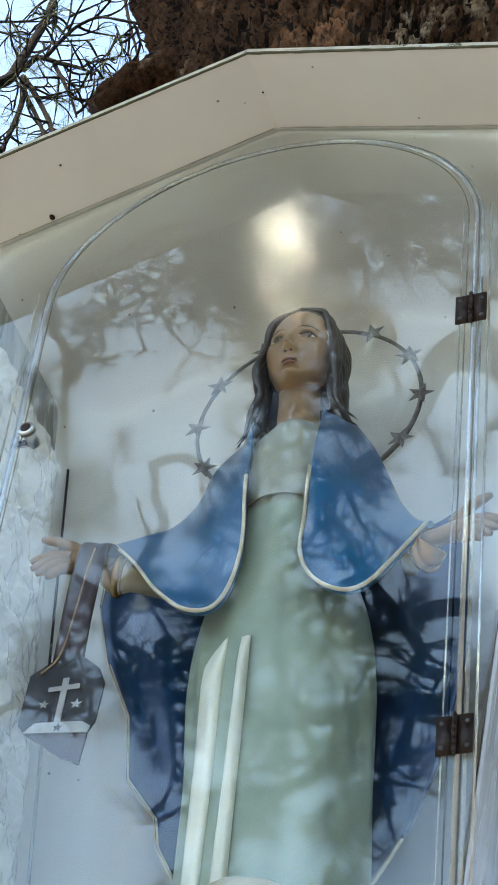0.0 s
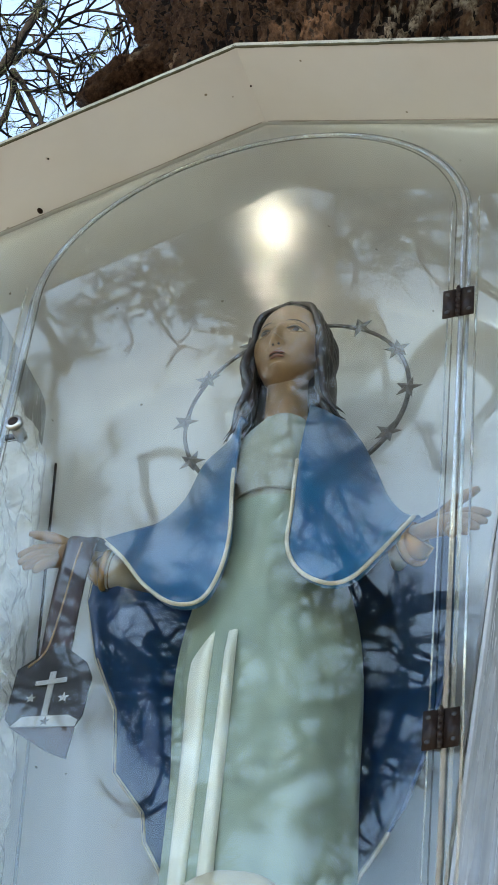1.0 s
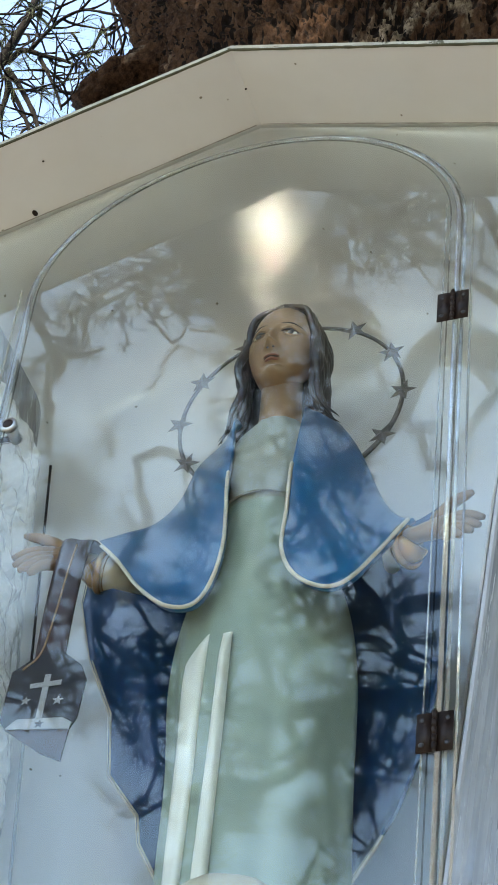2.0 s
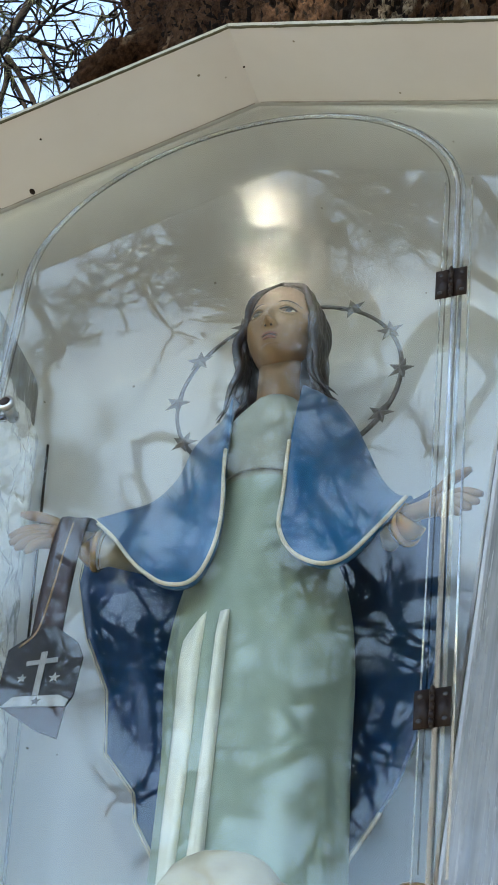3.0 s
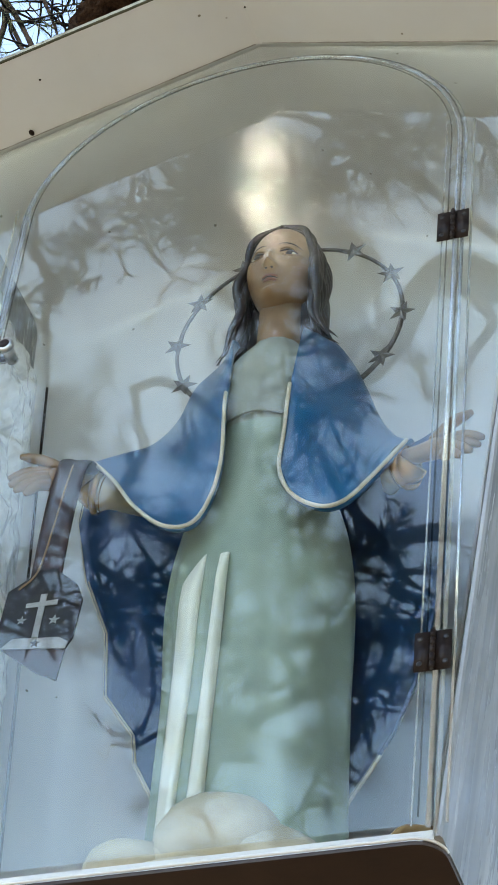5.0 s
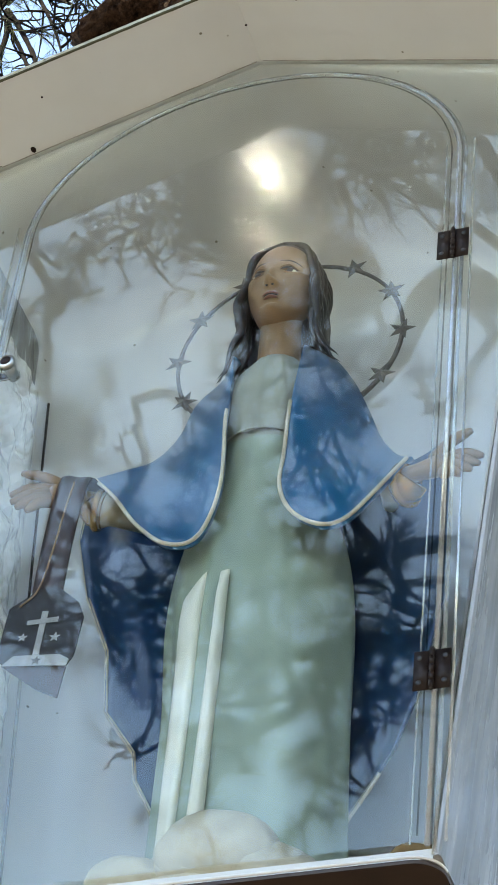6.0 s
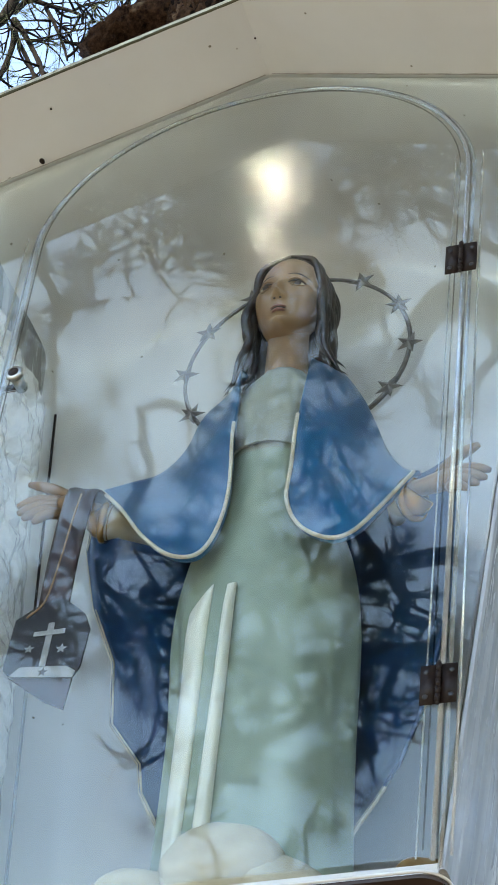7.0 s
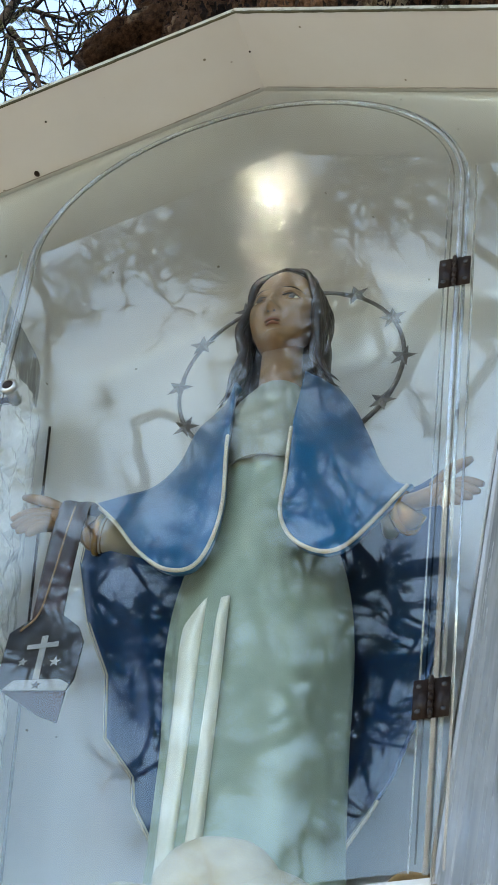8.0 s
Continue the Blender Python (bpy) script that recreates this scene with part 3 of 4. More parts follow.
for d in (-0.0042, 0.0042):
    ball(bm, on_face(d, -0.0345, 0.0002), (0.0021, 0.0020, 0.0014), IN, (0, 0, 0), 8, 6)


# hair: a parted cap drawn back from the high forehead, and wavy locks falling to the shoulders
def hair_cap(unit, q):
    x, y, z = q
    groove = 0.0035 * math.sin(24 * math.atan2(unit.x, unit.z + 0.5) + 5 * unit.y)
    x, z = x * (1 + groove * 4), z * (1 + groove * 2)
    z -= 0.0012 * math.exp(-(x / 0.003) ** 2) * max(0.0, unit.z)
    if unit.y < 0.0 and abs(unit.x) < 0.80 and unit.z < 0.64 - 0.25 * unit.x ** 2:
        y = max(y, -0.004)
    return Vector((x, y, z))


ball(bm, HEAD + Vector((0.001, 0.012, 0.012)), (0.0535, 0.060, 0.088), HA, (0, 0, 0), 110, 80, hair_cap)
ball(bm, HEAD + Vector((0.004, 0.030, -0.070)), (0.060, 0.028, 0.100), HA, (0, 0, 0), 40, 24)
rng = random.Random(11)
for s in (-1, 1):
    for k in range(17):
        q = k / 16
        low = (0.076 if s < 0 else 0.080) + 0.014 * rng.random()
        wide = 0.050 + 0.010 * rng.random()
        path = [HEAD + Vector((s * (0.0005 + 0.008 * q), -0.022 + 0.045 * q, 0.089 + 0.004 * q)),
                HEAD + Vector((s * (0.038 + 0.005 * q), -0.024 + 0.055 * q, 0.066)),
                HEAD + Vector((s * (0.0495 + 0.004 * q), -0.020 + 0.055 * q, 0.018)),
                HEAD + Vector((s * wide, -0.022 + 0.058 * q, -0.030)),
                HEAD + Vector((s * (wide - 0.002), -0.014 + 0.055 * q, -0.070)),
                HEAD + Vector((s * (wide + 0.007), -0.010 + 0.055 * q, -0.110)),
                HEAD + Vector((s * low, -0.004 + 0.05 * q, -0.146 - 0.014 * rng.random()))]
        line = smooth_line(path, 34)
        for i, p in enumerate(line):
            p[0] += 0.0022 * math.sin(i * 0.62 + 1.3 * k) * min(1, i / 10)
            p[1] += 0.0024 * math.cos(i * 0.58 + 2 * k) * min(1, i / 10)
        tube(bm, line, [0.0022 + 0.0046 * math.sin(math.pi * i / 34) - 0.0020 * max(0, i - 26) / 8 for i in range(35)], 8, HA)


# mantle: two shawl halves over shoulders and arms
def shawl(upper, lower, bulge, folds, seed):
    n, m = 40, 22
    U, L = smooth_line(upper, n), smooth_line(lower, n)
    rows = []
    for j in range(m + 1):
        v = j / m
        row = []
        for i in range(n + 1):
            s = i / n
            p = U[i] * (1 - v) + L[i] * v
            p[1] -= bulge * math.sin(math.pi * v) * math.sin(math.pi * min(1, s * 1.15 + 0.12)) ** 0.7
            p[1] -= folds * math.sin(4.5 * math.pi * (s + 0.35 * v) + seed) * v * (1 - 0.3 * v) * math.sin(math.pi * min(1.0, s + 0.15))
            p[1] += 0.002 * noise.noise((p[0] * 20, p[2] * 12, seed))
            row.append(tuple(p))
        rows.append(row)
    cloth(bm, rows, 0.009, MA)
    tube(bm, [Vector(p) + Vector((0, -0.002, 0)) for p in rows[-1][5:]], 0.0027, 8, GI)


shawl([(-0.030, 0.135, 3.915), (-0.064, 0.165, 3.912), (-0.098, 0.165, 3.870), (-0.113, 0.155, 3.800), (-0.135, 0.135, 3.745), (-0.165, 0.115, 3.716), (-0.197, 0.100, 3.693)],
      [(-0.022, 0.098, 3.862), (-0.010, 0.078, 3.740), (0.002, 0.060, 3.610), (-0.016, 0.050, 3.515), (-0.052, 0.045, 3.497), (-0.099, 0.050, 3.543), (-0.148, 0.070, 3.620), (-0.194, 0.090, 3.682)], 0.022, 0.008, 0.4)
shawl([(0.072, 0.135, 3.915), (0.098, 0.165, 3.918), (0.130, 0.165, 3.865), (0.156, 0.155, 3.800), (0.184, 0.138, 3.722), (0.212, 0.118, 3.668), (0.240, 0.100, 3.640)],
      [(0.078, 0.098, 3.862), (0.077, 0.080, 3.752), (0.079, 0.067, 3.660), (0.083, 0.055, 3.585), (0.106, 0.050, 3.525), (0.144, 0.045, 3.494), (0.178, 0.050, 3.506), (0.208, 0.064, 3.555), (0.236, 0.090, 3.628)], 0.022, 0.008, 2.0)

# mantle behind, hanging from both arms to a zigzag hem
def straight(points, n):
    P = np.array(points, float)
    out = []
    for i in range(n + 1):
        t = i / n * (len(P) - 1)
        k = min(int(t), len(P) - 2)
        out.append(P[k] * (1 - t + k) + P[k + 1] * (t - k))
    return np.array(out)


left = straight([(-0.235, 0.160, 3.735), (-0.250, 0.185, 3.670), (-0.228, 0.195, 3.572), (-0.190, 0.200, 3.480), (-0.177, 0.200, 3.378), (-0.130, 0.200, 3.309), (-0.122, 0.200, 3.265), (-0.090, 0.200, 3.205), (-0.060, 0.205, 3.12)], 48)
right = straight([(0.262, 0.160, 3.720), (0.266, 0.185, 3.650), (0.264, 0.195, 3.507), (0.240, 0.200, 3.390), (0.230, 0.200, 3.337), (0.208, 0.200, 3.268), (0.180, 0.200, 3.215), (0.155, 0.200, 3.173), (0.13, 0.205, 3.10)], 48)
rows = []
for a, b in zip(left, right):
    row = []
    for i in range(49):
        u = i / 48
        p = a * (1 - u) + b * u
        p[1] += 0.065 * math.sin(math.pi * u) ** 0.8 + 0.007 * math.sin(9 * math.pi * u + 0.6) * math.sin(math.pi * u) ** 0.5
        row.append(tuple(p))
    rows.append(row)
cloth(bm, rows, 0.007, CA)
for line in (left, right[34:]):
    tube(bm, [Vector(p) + Vector((0, 0.0035, 0)) for p in line], 0.0029, 6, GI)

# sleeves, cuffs, hands
for s, wrist, palm, tips in (
        (-1, Vector((-0.190, 0.105, 3.655)), Vector((-0.240, 0.090, 3.664)),
         [(-0.291, 0.070, 3.694), (-0.297, 0.062, 3.648), (-0.293, 0.060, 3.633), (-0.284, 0.060, 3.622), (-0.270, 0.064, 3.617)]),
        (1, Vector((0.232, 0.105, 3.612)), Vector((0.283, 0.084, 3.600)),
         [(0.328, 0.060, 3.628), (0.342, 0.062, 3.584), (0.338, 0.060, 3.570), (0.328, 0.060, 3.562), (0.314, 0.064, 3.560)])):
    arm = (palm - wrist).normalized()
    elbow = wrist - arm * 0.045 + Vector((0, 0.050, 0.010))
    sag = Vector((0, 0.004, -0.012))
    tube(bm, [elbow, wrist - arm * 0.022 + sag, wrist - arm * 0.004 + sag], [0.010, 0.018, 0.026], 20, CR)
    tube(bm, [wrist - arm * 0.006 + sag, wrist + sag, wrist + arm * 0.003 + sag], [0.0285, 0.0300, 0.0275], 20, CU)
    tube(bm, [wrist - arm * 0.01 + sag, wrist + arm * 0.006 + sag, wrist + arm * 0.010 + sag * 0.7], [0.024, 0.0235, 0.021], 20, CU)
    tube(bm, [wrist, wrist + arm * 0.020, palm - arm * 0.012, palm + arm * 0.004, palm + arm * 0.014], [0.016, 0.0155, 0.0185, 0.0195, 0.013], 14, SK, 0.72)
    for i, tip in enumerate(tips):
        tip = Vector(tip)
        root = palm + arm * (0.006 if i else -0.012) + Vector((0, -0.003, 0.010 - 0.007 * i if i else 0.010))
        mid = (root + tip) / 2 + Vector((0, -0.004, 0.003))
        tube(bm, smooth_line([root, mid, tip], 6), [0.0085, 0.0084, 0.0081, 0.0078, 0.0072, 0.0062, 0.0036], 8, SK)

# cloud-like mound under the gown
for c, r in (((0.055, 0.150, 3.030), (0.130, 0.110, 0.060)), ((0.050, 0.085, 3.048), (0.076, 0.055, 0.058)), ((-0.055, 0.085, 3.022), (0.052, 0.045, 0.036)),
             ((0.095, 0.100, 3.015), (0.060, 0.045, 0.034)), ((-0.105, 0.125, 3.006), (0.050, 0.045, 0.030)), ((0.04, 0.16, 2.995), (0.17, 0.13, 0.018))):
    ball(bm, c, r, CR, (0, 8 * math.sin(c[0] * 40), 0), 28, 18,
         lambda unit, q: q * (1 + 0.07 * noise.noise(unit * 2.2 + Vector((c[0] * 30, 0, 0)))))
statue = part("statue", bm, [GOWN, CHEST, MANTLE, CAPE, GILT, SKIN, HAIR, LIP, INK, CUFF, CREAM, SUNLIT_FOLD])
tagged(statue, "painted plaster statue in pale green gown and blue mantle, arms open", "statue")

# ---------------------------------------------------------------- halo of stars behind the statue's head
halo = thing("star_halo", (0.020, 0.188, 3.981), "dark metal halo ring set with twelve small stars", "halo")
HC, HR = Vector((0.020, 0.188, 3.981)), 0.166
bm = bmesh.new()
tube(bm, [HC + HR * Vector((math.sin(a), 0, math.cos(a))) for a in (2 * math.pi * k / 72 for k in range(73))], 0.0036, 8, 0, 0.8, False)
part("ring", bm, BRASS, halo)


def star(bm, centre, size, turn, thick, mat=0, ratio=0.42):
    c = Vector(centre)
    pts = [c + (size if k % 2 == 0 else size * ratio) * Vector((math.sin(turn + math.pi * k / 5), 0, math.cos(turn + math.pi * k / 5))) for k in range(10)]
    rim = [bm.verts.new(q) for q in pts]
    for d in (-thick, thick):
        tip = bm.verts.new(c + Vector((0, d, 0)))
        for i in range(10):
            bm.faces.new((rim[i], rim[(i + 1) % 10], tip)).material_index = mat


for k in range(12):
    a = 2 * math.pi * k / 12 + radians(2)
    bm = bmesh.new()
    star(bm, HC + HR * Vector((math.sin(a), -0.004 / HR, math.cos(a))), 0.0215, 0.35 * math.sin(5 * k) + 0.1, 0.0045)
    part("star", bm, BRASS, halo, smooth=False)

# ---------------------------------------------------------------- scapular hanging from the open hand
scap = thing("scapular", (-0.215, 0.062, 3.66), "dark maroon strap with black embroidered badge hanging from statue's hand", "scapular")
bm = bmesh.new()
mid = smooth_line([(-0.196, 0.118, 3.640), (-0.200, 0.092, 3.668), (-0.205, 0.064, 3.664), (-0.209, 0.058, 3.615), (-0.212, 0.058, 3.540), (-0.212, 0.058, 3.455)], 30)
rows = [[p + np.array((d * 0.021, 0.0015 * math.cos(d * 5), -0.006 * d)) for d in np.linspace(-1, 1, 7)] for p in mid]
cloth(bm, rows, 0.0022, 0)
part("strap", bm, STRAP, scap, "scuffed maroon leather strap")
bm = bmesh.new()
tube(bm, smooth_line([(-0.202, 0.054, 3.645), (-0.207, 0.053, 3.60), (-0.213, 0.053, 3.53), (-0.222, 0.053, 3.465), (-0.243, 0.053, 3.440)], 20), 0.0012, 6)
part("cord", bm, CORD, scap, "thin tan cord")
bm = bmesh.new()
slab(bm, [(-0.226, 3.462), (-0.200, 3.470), (-0.164, 3.436), (-0.154, 3.412), (-0.158, 3.352), (-0.166, 3.337), (-0.254, 3.352), (-0.262, 3.362), (-0.258, 3.440)], 0.0545, 0.0575)
badge = part("badge", bm, BADGE, scap, "black felt shield badge", False)
bm = bmesh.new()
slab(bm, [(-0.255, 3.3515), (-0.167, 3.3365), (-0.171, 3.290), (-0.200, 3.306)], 0.0565, 0.0595)
part("lower_tab", bm, STRAP, scap, "maroon tab under the badge", False)


def on_badge(name, bm, mat):
    ob = part(name, bm, mat, None, "", False)
    ob.parent = badge
    return ob


bm = bmesh.new()
cross = lambda x0, x1, z0, z1, lean=0.0: slab(bm, [(x0, z0), (x1, z0 - 0.001), (x1 + lean, z1), (x0 + lean, z1)], 0.0530, 0.0543)
cross(-0.2125, -0.2045, 3.3590, 3.4270, 0.002)
slab(bm, [(-0.228, 3.4075), (-0.186, 3.4065), (-0.186, 3.4145), (-0.228, 3.4145)], 0.0524, 0.0528)
on_badge("cross", bm, THREAD)
bm = bmesh.new()
slab(bm, [(-0.252, 3.3480), (-0.165, 3.3350), (-0.163, 3.3450), (-0.176, 3.3540), (-0.238, 3.3610)], 0.0530, 0.0543)
on_badge("bar", bm, THREAD)
for x, z, size, mat in ((-0.231, 3.3890, 0.0075, THREAD), (-0.187, 3.3830, 0.0085, THREAD), (-0.206, 3.3485, 0.0075, INK)):
    bm = bmesh.new()
    star(bm, (x, 0.0526 if mat == INK else 0.0535, z), size, 0.1, 0.0006)
    on_badge("embroidered_star", bm, mat)

# a dry leaf in the niche's corner
bm = bmesh.new()
rows = []
for i in range(9):
    t = i / 8
    w = 0.012 * math.sin(math.pi * min(1, t + 0.05)) + 0.0008
    rows.append([(0.262 + 0.05 * t, 0.03 + w * d, FLOOR + 0.016 + 0.014 * t + 0.006 * d * d + 0.003 * math.sin(5 * t)) for d in (-1, -0.5, 0, 0.5, 1)])
cloth(bm, rows, 0.0008, 0, Vector((0, 0, 1)))
tagged(part("dry_leaf", bm, LEAF), "curled dry tan leaf in the niche corner", "leaf")

# ---------------------------------------------------------------- pines
def needle_tuft(data, at, way, length, count, rng, wide=0.0011):
    """Long needles spreading from a twig's tip, added to (verts, faces)."""
    verts, faces = data
    way = way.normalized()
    side = way.orthogonal().normalized()
    other = way.cross(side)
    for _ in range(count):
        a, b = rng.uniform(0, 2 * math.pi), rng.uniform(0.15, 1.25)
        d = (way * math.cos(b) + (side * math.cos(a) + other * math.sin(a)) * math.sin(b)).normalized()
        root = at - way * rng.uniform(0, 0.05)
        tip = root + d * length * rng.uniform(0.7, 1.1) + Vector((0, 0, -0.15 * length * rng.random()))
        flat = d.orthogonal().normalized()
        flat.rotate(Matrix.Rotation(rng.uniform(0, 6.28), 3, d))
        mid = root.lerp(tip, 0.5) + Vector((0, 0, 0.02 * length))
        k = len(verts)
        verts.extend((root - flat * wide, root + flat * wide, mid + flat * wide, mid - flat * wide, tip))
        faces.extend(((k, k + 1, k + 2, k + 3), (k + 3, k + 2, k + 4)))


def raw_part(name, verts, faces, mat, parent, label="", kind=""):
    mesh = bpy.data.meshes.new(name)
    mesh.from_pydata([tuple(v) for v in verts], [], faces)
    mesh.materials.append(mat)
    ob = new(name, mesh)
    ob.parent = parent
    ob.matrix_parent_inverse = Matrix.Translation(-Vector(parent.location))
    return tagged(ob, label, kind=kind)


def cone_at(bm, at, way, long):
    """A closed pine cone with spiralling scales."""
    way = way.normalized()
    m = way.to_track_quat("Z", "Y").to_matrix().to_4x4()
    m.translation = at
    rows = []
    for i in range(15):
        t = i / 14
        r = long * (0.06 + 0.36 * math.sin(math.pi * (0.12 + 0.84 * t)) ** 0.8 * (1.05 - 0.45 * t))
        rows.append([m @ Vector(((r * (1 + 0.20 * ((k + i) % 2))) * math.cos(a), (r * (1 + 0.20 * ((k + i) % 2))) * math.sin(a), long * t))
                     for k, a in enumerate(2 * math.pi * q / 14 for q in range(14))])
    grid(bm, rows, 0, True, True)


def twigs_along(bm, tufts, path, rng, count, reach, thick, tuft_length, tuft_count, droop=0.2, curl=0.5, bare=0.25, depth=2, span=(0.1, 1.0)):
    """Curling side twigs, forking, with needle tufts at most tips."""
    for _ in range(count):
        t = rng.uniform(*span)
        k = min(int(t * (len(path) - 1)), len(path) - 2)
        at = Vector(path[k]).lerp(Vector(path[k + 1]), t * (len(path) - 1) - k)
        along = (Vector(path[k + 1]) - Vector(path[k])).normalized()
        out = Vector((rng.uniform(-1, 1), rng.uniform(-1, 1), rng.uniform(-0.9, 0.8)))
        out = (out - along * out.dot(along)).normalized()
        way = (along * rng.uniform(0.1, 0.9) + out).normalized()
        steps, length = 9, reach * rng.uniform(0.45, 1.1)
        bend = Vector((rng.uniform(-1, 1), rng.uniform(-1, 1), rng.uniform(-1, 1))) * curl
        line, p = [at.copy()], at.copy()
        for i in range(steps):
            way = (way + bend / steps * 2 + Vector((rng.uniform(-1, 1), rng.uniform(-1, 1), rng.uniform(-1, 1) - droop * 0.6)) * 0.16).normalized()
            p = p + way * length / steps
            line.append(p.copy())
        tube(bm, line, [thick * (1 - 0.72 * i / steps) for i in range(steps + 1)], 6)
        if rng.random() > bare:
            needle_tuft(tufts, line[-1], line[-1] - line[-3], tuft_length, tuft_count, rng)
            if rng.random() < 0.5:
                needle_tuft(tufts, line[-4], line[-4] - line[-6], tuft_length, tuft_count // 2, rng)
        if depth > 1:
            twigs_along(bm, tufts, line, rng, rng.randint(1, 3), reach * 0.55, thick * 0.6, tuft_length, tuft_count, droop, curl * 1.3, bare, depth - 1, (0.25, 1.0))


# the pine that carries the shrine
pine = thing("pine_tree", (-0.10, 0.90, 0), "old pine with thick plated brown bark carrying the shrine", "tree")
TX, TY, TR = -0.13, 0.92, 0.52


def trunk_radius(z):
    return TR * (1.0 + 0.30 * math.exp(-z / 0.5) - 0.012 * (z - 3))


def bark_height(a, z):
    """Deep cracks between long uneven plates."""
    q = Vector((a * 14.0 + 0.6 * noise.noise((a * 3, z * 2.6, 4.0)), z * 8.0 + 0.8 * noise.noise((a * 6, z * 4, 9.0)), 0.3))
    d, _ = noise.voronoi(q)
    gap = min(1.0, (d[1] - d[0]) / 0.22)
    q2 = q * 2.9
    d2, _ = noise.voronoi(q2)
    small = min(1.0, (d2[1] - d2[0]) / 0.28)
    return 0.017 * gap ** 0.6 + 0.012 * small ** 0.7 + 0.008 * noise.noise(q * 3.7) + 0.007 * noise.noise(q * 9)


bm = bmesh.new()
rows = []
zs = [0, 0.4, 0.9, 1.6, 2.4, 3.2, 3.9, 4.4] + [4.6] + [4.7 + 0.0075 * i for i in range(240)] + [6.6, 6.9, 7.4, 8.2, 9.2, 10.5, 12, 14]
front = [math.pi * 0.92 + math.pi * 1.08 * k / 300 for k in range(301)]
angles = front + [2 * math.pi * k / 24 for k in range(1, 11)]
for z in zs:
    row = []
    for a in angles:
        r = trunk_radius(z) - 0.03 + bark_height(a, z)
        flare = 0.20 * math.exp(-((a - 3.30) / 0.42) ** 2) * max(0.0, min(1.0, (z - 5.72) / 0.55)) if 2.4 < a < 4.6 else 0.0
        r += flare
        row.append((TX + r * math.cos(a), TY + r * math.sin(a), z))
    rows.append(row)
grid(bm, rows, 0, True, True)
# low faces between plates get near-black bark: crack shade put into the colour
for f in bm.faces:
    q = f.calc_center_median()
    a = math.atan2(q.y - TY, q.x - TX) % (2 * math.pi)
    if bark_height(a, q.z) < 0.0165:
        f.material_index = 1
part("trunk", bm, [BARK, CRACK_SHADE], pine, "thick plated bark trunk")

# a short broken branch stub
bm = bmesh.new()
line = smooth_line([(-0.42, 0.72, 5.78), (-0.60, 0.72, 5.775), (-0.70, 0.72, 5.745), (-0.765, 0.72, 5.665)], 44)
rows = []
for i, p in enumerate(line):
    r = 0.044 - 0.010 * i / 44
    row = []
    for k in range(48):
        a = 2 * math.pi * k / 48
        rr = r * (1 + 0.22 * noise.noise((i * 0.2, math.cos(a) * 2.2, math.sin(a) * 2.2)) + 0.20 * noise.noise((i * 1.1, math.cos(a) * 5, math.sin(a) * 5)) + 0.14 * noise.noise((i * 2.3, math.cos(a) * 11, math.sin(a) * 11)))
        t = Vector(line[min(i + 1, 44)] - line[max(i - 1, 0)]).normalized()
        side = Vector((0, 1, 0))
        row.append(Vector(p) + rr * (math.cos(a) * side + math.sin(a) * t.cross(side)))
    rows.append(row)
grid(bm, rows, 0, True, True)
part("broken_branch", bm, BARK, pine, "short broken branch stub")

